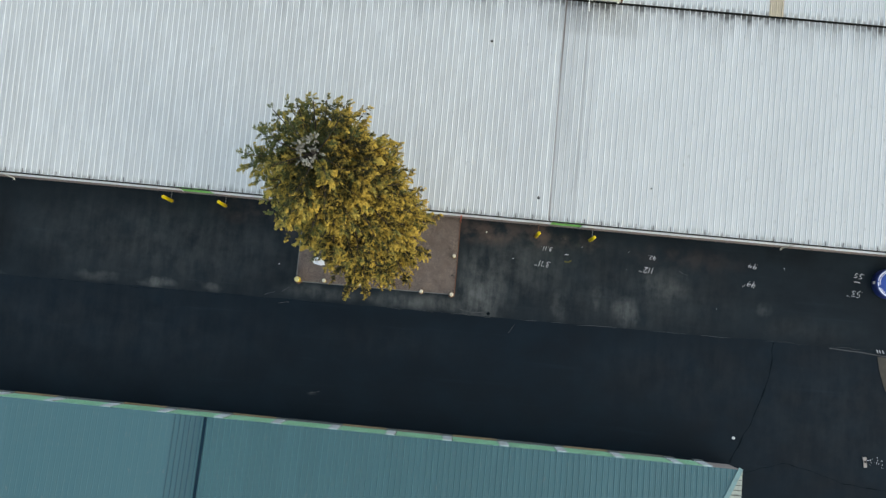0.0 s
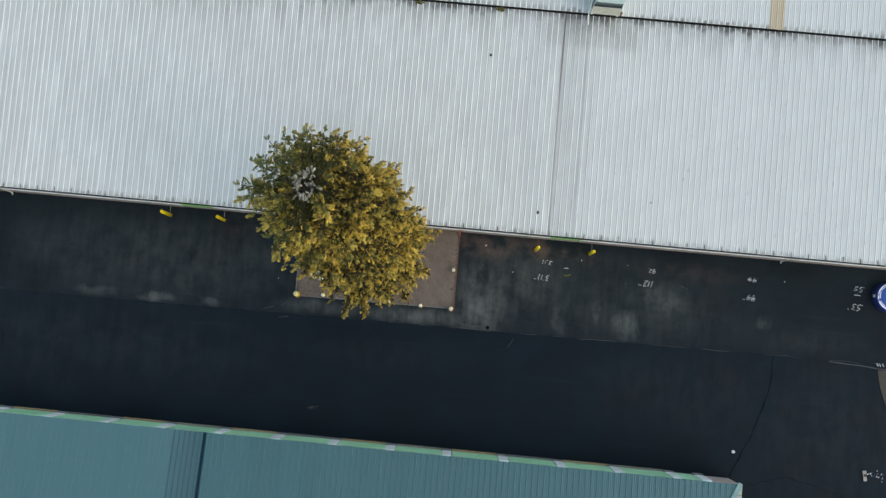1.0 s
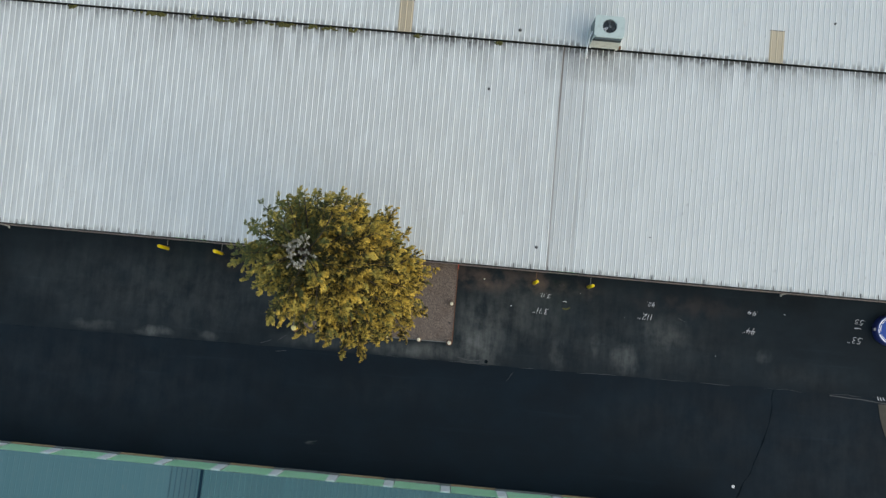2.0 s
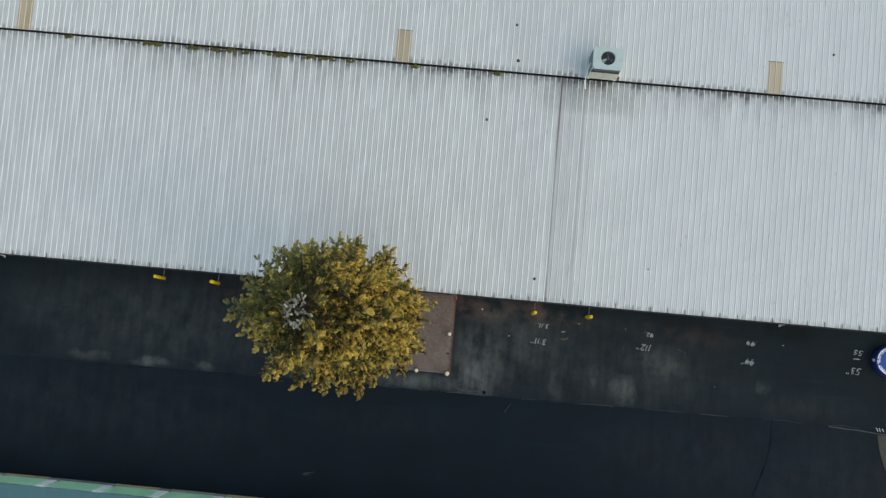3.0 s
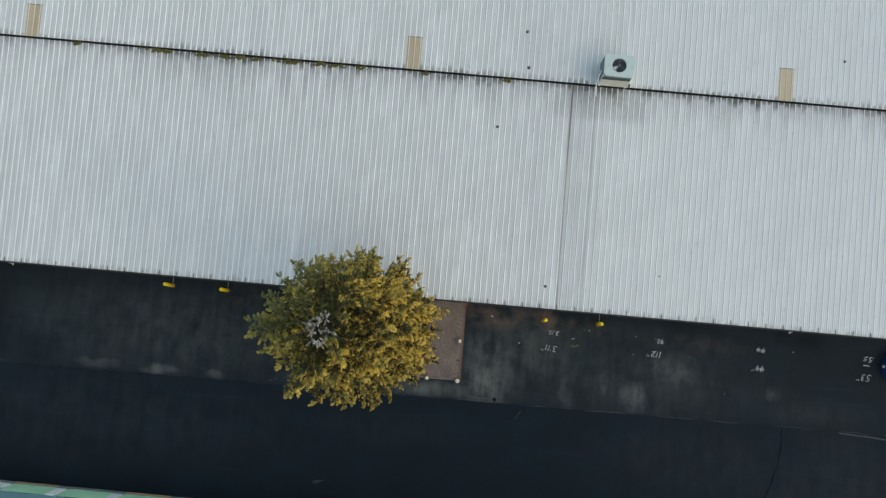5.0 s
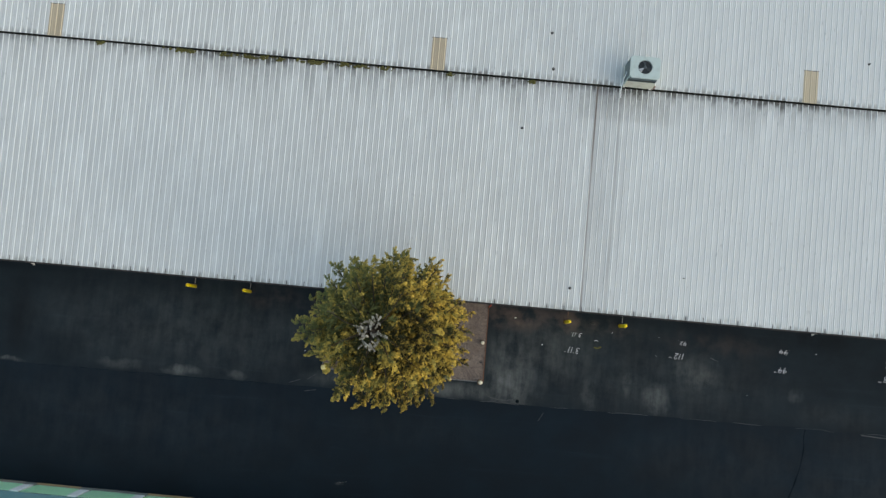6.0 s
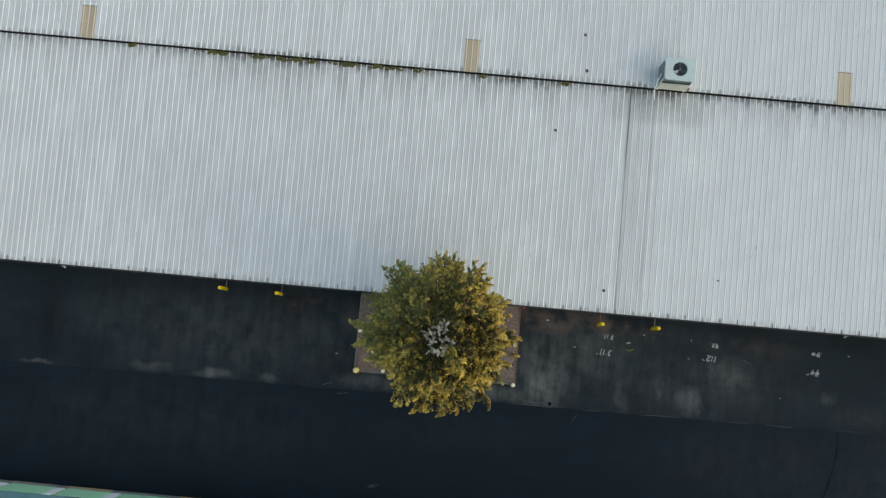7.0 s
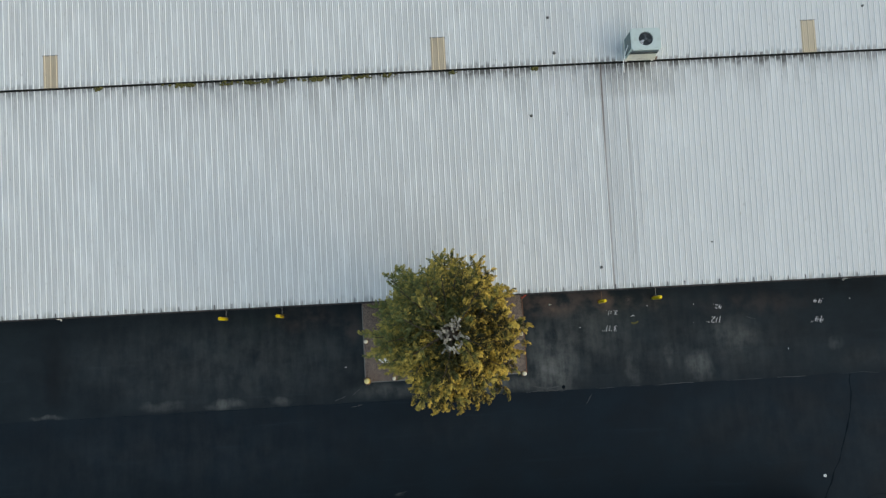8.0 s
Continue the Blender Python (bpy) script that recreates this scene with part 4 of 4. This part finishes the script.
for pts in (((4.35, 0.05), (4.05, -0.45)), ((-6.75, -4.72), (-6.2, -4.6)), ((-9.9, 0.5), (-9.3, 0.72)), ((-8.9, 0.75), (-8.5, 1.05)), ((-9.0, 0.1), (-8.4, 0.2)), ((1.2, 0.62), (1.9, 0.5), (2.6, 0.58)), ((13.4, 3.85), (13.9, 3.65))):
    path = smooth_path(pts, 0.1, 0.05, 3)
    tagged(part("scratch", ribbon(path, [0.013 + 0.008 * (i % 3) for i in range(len(path))], 0.013 if pts[0][1] > 0.3 else 0.001, 0.003), worn_edge), "pale scrape in the asphalt", "scrape", kind="structure")


# ---------------------------------------------------------------- painted figures on the strip
STROKES = {
    "1": ((0.5, 1.0), (0.46, 0.5), (0.4, 0.0)),
    "2": ((0.1, 0.78), (0.35, 1.0), (0.7, 0.86), (0.5, 0.42), (0.05, 0.04), (0.45, 0.1), (0.85, 0.02)),
    "3": ((0.12, 0.9), (0.5, 1.0), (0.72, 0.78), (0.32, 0.54), (0.75, 0.36), (0.5, 0.02), (0.05, 0.1)),
    "4": ((0.3, 1.0), (0.2, 0.7), (0.05, 0.46), (0.45, 0.5), (0.85, 0.48), (0.74, 0.62), (0.7, 0.95), (0.62, 0.5), (0.5, 0.0)),
    "5": ((0.8, 0.98), (0.3, 0.95), (0.22, 0.58), (0.62, 0.56), (0.7, 0.22), (0.4, 0.0), (0.04, 0.1)),
    ".": ((0.3, 0.1), (0.36, 0.02)),
    "'": ((0.3, 1.0), (0.26, 0.82)),
}


def figures(text, x, y, size, width):
    """Figures sprayed by brush strokes, a little uneven, that read from the wall side."""
    size, width = 0.9 * size, 0.92 * width
    group = thing("painted_figures", "white sprayed figures " + text + " on the worn asphalt", "marking", (x, y, 0.0125), 177, "sprayed figures")
    rnd = random.Random(text + str(x))
    widths = [0.34 if ch in ".'" else 0.6 if ch == "1" else 1.0 for ch in text]
    unit, at = width / sum(widths), 0.0
    for ch, w in zip(text, widths):
        grow, drop = rnd.uniform(0.85, 1.1), rnd.uniform(-0.05, 0.05)
        pts = [((at + 0.9 * u * unit * (1 if w == 1.0 else 0.7)) - width / 2 + 0.18 * (v - 0.5) * size, ((v - 0.5) * grow + drop) * size) for u, v in STROKES[ch]]
        pts = smooth_path(pts, 0.03, 0.012, len(text) + at)
        brush = [0.033 * (0.65 + 0.5 * abs(noise.noise(Vector((i * 0.35, x, at))))) for i in range(len(pts))]
        part("dot" if ch in ".'" else "digit", ribbon(pts, brush, 0.0, 0.003), mark_paint, group)
        at += w * unit


figures("3.11.", 5.85, 4.48, 0.26, 0.7)
figures("3'11''", 5.66, 3.6, 0.36, 0.92)
figures("42.", 11.82, 4.5, 0.27, 0.54)
figures("112''", 11.56, 3.75, 0.36, 0.9)
figures(".44", 17.55, 4.48, 0.3, 0.68)
figures("44''", 17.4, 3.46, 0.38, 0.75)
figures(".55", 23.55, 4.45, 0.31, 0.7)
figures(".53''", 23.35, 3.42, 0.42, 0.95)
for x, y, w in ((23.45, 4.08, 0.36), (7.0, 4.22, 0.22)):
    path = smooth_path([(x - w / 2, y), (x, y + 0.03), (x + w / 2, y)], 0.06, 0.03)
    tagged(part("painted_dash", ribbon(path, [0.032] * len(path), 0.012, 0.004), mark_paint), "white sprayed dash on the worn asphalt", "marking", "sprayed figures")
for x0 in (24.65, 24.8, 24.98):
    path = smooth_path([(x0, 0.42), (x0 + 0.09, 0.22)], 0.05, 0.05)
    tagged(part("painted_dash", ribbon(path, [0.04] * len(path), 0.012, 0.004), mark_paint), "white sprayed dash on the worn asphalt", "marking", "sprayed figures")


# ---------------------------------------------------------------- the tall conifer
TREE = Vector((-3.7, 3.9, 0.05))
TOP = 23.1
PROFILE = ((1.8, 0.9), (3.0, 2.35), (5.0, 2.75), (9.0, 2.78), (12.0, 2.68), (15.0, 2.45), (18.0, 2.2), (20.5, 1.9), (22.0, 1.35), (22.8, 0.7), (23.4, 0.25))


def crown_radius(z):
    for (z0, r0), (z1, r1) in zip(PROFILE, PROFILE[1:]):
        if z <= z1:
            return r0 + (r1 - r0) * max(0, z - z0) / (z1 - z0)
    return 0.3


def spray_template(seed):
    """One plump leafy lobe along +x, shingled with overlapping scale twigs: quads (n, 4, 3) and each corner's nearness to the tip."""
    rnd = np.random.RandomState(seed)
    quads, tips = [], []
    bend, curl = rnd.uniform(-0.13, 0.13), rnd.uniform(-0.13, 0.03)
    stations, length = 5, 0.29
    fat = rnd.uniform(0.85, 1.15)

    def axis(t):
        return np.array([length * t, bend * t * t, curl * t * t])

    for i in range(stations):
        t = (i + 0.35) / stations
        radius = 0.044 * fat * (0.35 + 0.95 * math.sin(math.pi * min(1, 0.12 + 0.83 * t)) ** 0.8)
        count = 5
        for k in range(count):
            a = 2 * math.pi * (k + 0.5 * (i % 2)) / count + rnd.uniform(-0.6, 0.6)
            out = np.array([0.0, math.cos(a), 0.72 * math.sin(a)])
            side = np.array([0.0, -math.sin(a), 0.72 * math.cos(a)])
            run = rnd.uniform(0.06, 0.12)
            flare = rnd.uniform(-0.2, 2.8) * (1.0 - 0.45 * t)
            base = axis(t) + out * radius * rnd.uniform(0.55, 0.8)
            end = axis(min(1.1, t + run / length)) + out * radius * (0.7 + 0.55 * flare) * (1 - 0.35 * max(0, t - 0.6) / 0.4)
            w0, w1 = rnd.uniform(0.014, 0.024), rnd.uniform(0.006, 0.012)
            twist = side + out * rnd.uniform(-1.3, 1.3)
            quads.append([base - twist * w0, base + twist * w0, end + twist * w1, end - twist * w1])
            # bases lower than ends, which paints shade into the gaps between lobes
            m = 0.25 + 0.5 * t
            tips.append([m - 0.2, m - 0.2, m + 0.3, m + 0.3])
    return np.array(quads), np.clip(np.array(tips), 0, 1)


TEMPLATES = [spray_template(100 + i) for i in range(10)]


def sprays_mesh(name, places, material):
    """Joins lobes given as (position, yaw, pitch, roll, scale, freshness)."""
    all_v, all_t = [], []
    for i, (p, yaw, pitch, roll, s, fresh) in enumerate(places):
        q, t = TEMPLATES[i % len(TEMPLATES)]
        m = np.array((Matrix.Rotation(yaw, 3, "Z") @ Matrix.Rotation(-pitch, 3, "Y") @ Matrix.Rotation(roll, 3, "X")))
        all_v.append((q.reshape(-1, 3) * s) @ m.T + np.array(p))
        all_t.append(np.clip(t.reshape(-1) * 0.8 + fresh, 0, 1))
    v = np.concatenate(all_v)
    n = len(v) // 4
    me = bpy.data.meshes.new(name)
    me.vertices.add(len(v))
    me.vertices.foreach_set("co", v.astype(np.float32).ravel())
    me.loops.add(len(v))
    me.loops.foreach_set("vertex_index", np.arange(len(v), dtype=np.int32))
    me.polygons.add(n)
    me.polygons.foreach_set("loop_start", np.arange(0, len(v), 4, dtype=np.int32))
    me.polygons.foreach_set("loop_total", np.full(n, 4, dtype=np.int32))
    me.update(calc_edges=True)
    me.validate()
    a = me.attributes.new("tip", "FLOAT", "POINT")
    a.data.foreach_set("value", np.concatenate(all_t).astype(np.float32))
    me.materials.append(material)
    return me


def limb_path(az, zz, length, rnd, bend=0.3):
    """A limb that leaves the trunk, sags and lifts a little towards its end; the topmost ones rise."""
    up = 0.45 if zz > 20 else 0.14 if zz > 15 else -0.04
    droop = rnd.uniform(0.1, 0.22) * length
    sway = rnd.uniform(-bend, bend)
    pts, steps = [], 6
    for k in range(steps + 1):
        t = k / steps
        a = az + sway * t
        h = zz + up * length * t - droop * math.sin(math.pi * min(1, t * 0.9)) - 0.1 * length * max(0, t - 0.7)
        pts.append(Vector((length * t * math.cos(a) + 0.2 * max(0, 1 - h / TOP) ** 1.5, length * t * math.sin(a), h)))
    return pts, sway


def twig(p, yaw, fall, reach, fresh, rnd, places, size=1.0):
    """A side twig: lobes set alternately along it and one at its end, darker inwards like shaded gaps."""
    d = Vector((math.cos(yaw), math.sin(yaw), math.tan(fall)))
    n = max(1, round(reach / 0.08))
    for j in range(n):
        t = (j + 0.4) / n
        s = 1 if j % 2 else -1
        places.append((p + d * (reach * t * 0.8) + Vector((0, 0, -0.12 * t * t * reach)), yaw + s * rnd.uniform(0.3, 0.75), fall - 0.2 - 0.5 * t + rnd.uniform(-0.35, 0.3),
                       rnd.uniform(-0.7, 0.7), size * rnd.uniform(0.55, 0.88), fresh + 0.28 * (t - 0.55) + rnd.uniform(-0.07, 0.07)))
    places.append((p + d * reach * 0.75, yaw + rnd.uniform(-0.2, 0.2), fall - 0.3 + rnd.uniform(-0.2, 0.2), rnd.uniform(-0.5, 0.5), size * rnd.uniform(0.7, 0.95), fresh + 0.12))


def leafy(pts, az, sway, length, fresh, rnd, places, sparse=False):
    """Clothes a limb with pairs of side twigs, longest at its middle, and a hanging tip; some twigs are missing."""
    steps = len(pts) - 1
    n = max(4, int(length * 0.86 / (0.19 if sparse else 0.2)))
    for k in range(n):
        t = 0.14 + 0.86 * (k + 0.5 * rnd.random()) / n
        i = min(int(t * steps), steps - 1)
        p = pts[i].lerp(pts[i + 1], t * steps - i)
        a = az + sway * t
        reach = (0.12 if sparse else 0.17) + (0.2 if sparse else 0.5) * min(1, 1.25 * (1 - t)) * min(1, 0.5 + t)
        for s in (-1, 1):
            if rnd.random() < 0.12:
                continue
            twig(p, a + s * rnd.uniform(0.7, 1.15), rnd.uniform(-0.7, 0.05), reach * rnd.uniform(0.75, 1.25), fresh + rnd.uniform(-0.2, 0.2) + 0.16 * (t - 0.6), rnd, places, 0.75 if sparse else 1.0)
        if not sparse and rnd.random() < 0.7:
            twig(p, a + rnd.uniform(-0.7, 0.7), rnd.uniform(0.1, 0.7), 0.2, fresh + 0.05 + rnd.uniform(-0.15, 0.2), rnd, places)
    twig(pts[-1], az + sway, rnd.uniform(-0.5, 0.0), 0.1 if sparse else 0.3, fresh + 0.12, rnd, places, 0.8 if sparse else 1.0)


def conifer():
    tree = thing("tree", "tall golden-green conifer with a grey dead top in a soil bed", "tree", TREE)
    rnd = random.Random(21)
    part("trunk", tube([(0, 0, 0), (0.02, 0, 0.5), (0.05, 0.03, 6), (0.0, 0.05, 14), (0.02, 0.02, 20), (0.0, 0.0, TOP - 0.3)], [0.46, 0.36, 0.3, 0.2, 0.09, 0.02], 14), bark, tree, "tapering brown trunk")
    limbs = bmesh.new()
    places, z, turn = [], 2.2, 0.0
    while z < TOP - 0.4:
        count = 7 if z < 19 else 6
        for c in range(count):
            turn += 2.39996 + rnd.uniform(-0.35, 0.35)
            az = turn % (2 * math.pi)
            zz = z + rnd.uniform(-0.3, 0.3)
            length = crown_radius(zz) * rnd.uniform(0.76, 1.05)
            notch = (math.degrees(az) - 218 + 180) % 360 - 180
            if zz < 17:
                length *= 1 - 0.15 * math.exp(-(notch / 24) ** 2)
            if rnd.random() < 0.14:
                length = min(length * 1.25, 1.16 * crown_radius(zz))
            pts, sway = limb_path(az, zz, length, rnd)
            tube(pts, [(0.045 if zz < 19 else 0.014) * (1 - 0.85 * k / 6) + 0.006 for k in range(7)], 5, limbs)
            leafy(pts, az, sway, length, rnd.uniform(-0.24, 0.22), rnd, places)
        z += 0.52 if z < 19 else 0.42
    # thin-clad upper limbs that stand out from the crown
    for d, h, r in ((180, 20.6, 2.15), (160, 20.9, 1.9), (205, 18.2, 2.2), (136, 21.2, 1.85), (114, 21.6, 1.55), (95, 21.4, 1.6), (80, 21.4, 1.65), (66, 21.2, 1.75), (52, 20.4, 2.1), (30, 19.0, 2.35)):
        pts, sway = limb_path(radians(d), h, r, rnd, 0.05)
        tube(pts, [0.02 * (1 - 0.8 * k / 6) + 0.008 for k in range(7)], 5, limbs)
        leafy(pts, radians(d), sway, r, rnd.uniform(-0.2, 0.08), rnd, places, True)
    tagged(part("limb", limbs, bark, tree, "thin dark brown limbs"), kind="stuff")
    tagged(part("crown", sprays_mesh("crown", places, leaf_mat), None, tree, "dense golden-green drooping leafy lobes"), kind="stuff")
    dead = []
    for k in range(40):
        a, r = k * 2.39996 + rnd.uniform(-0.5, 0.5), 0.42 * math.sqrt((k + 0.5) / 40)
        p = Vector((r * math.cos(a) * 0.75, r * math.sin(a) * 1.05 - 0.05, TOP + 0.1 - r * 0.8 + rnd.uniform(-0.2, 0.12)))
        dead.append((p, a + rnd.uniform(-2.2, 2.2), rnd.uniform(-0.3, 1.2), rnd.uniform(-0.6, 0.6), rnd.uniform(0.4, 0.62), rnd.uniform(-0.5, 0.2)))
    tagged(part("dead_top", sprays_mesh("dead_top", dead, dead_mat), None, tree, "pale grey dead tip"), kind="stuff")


conifer()
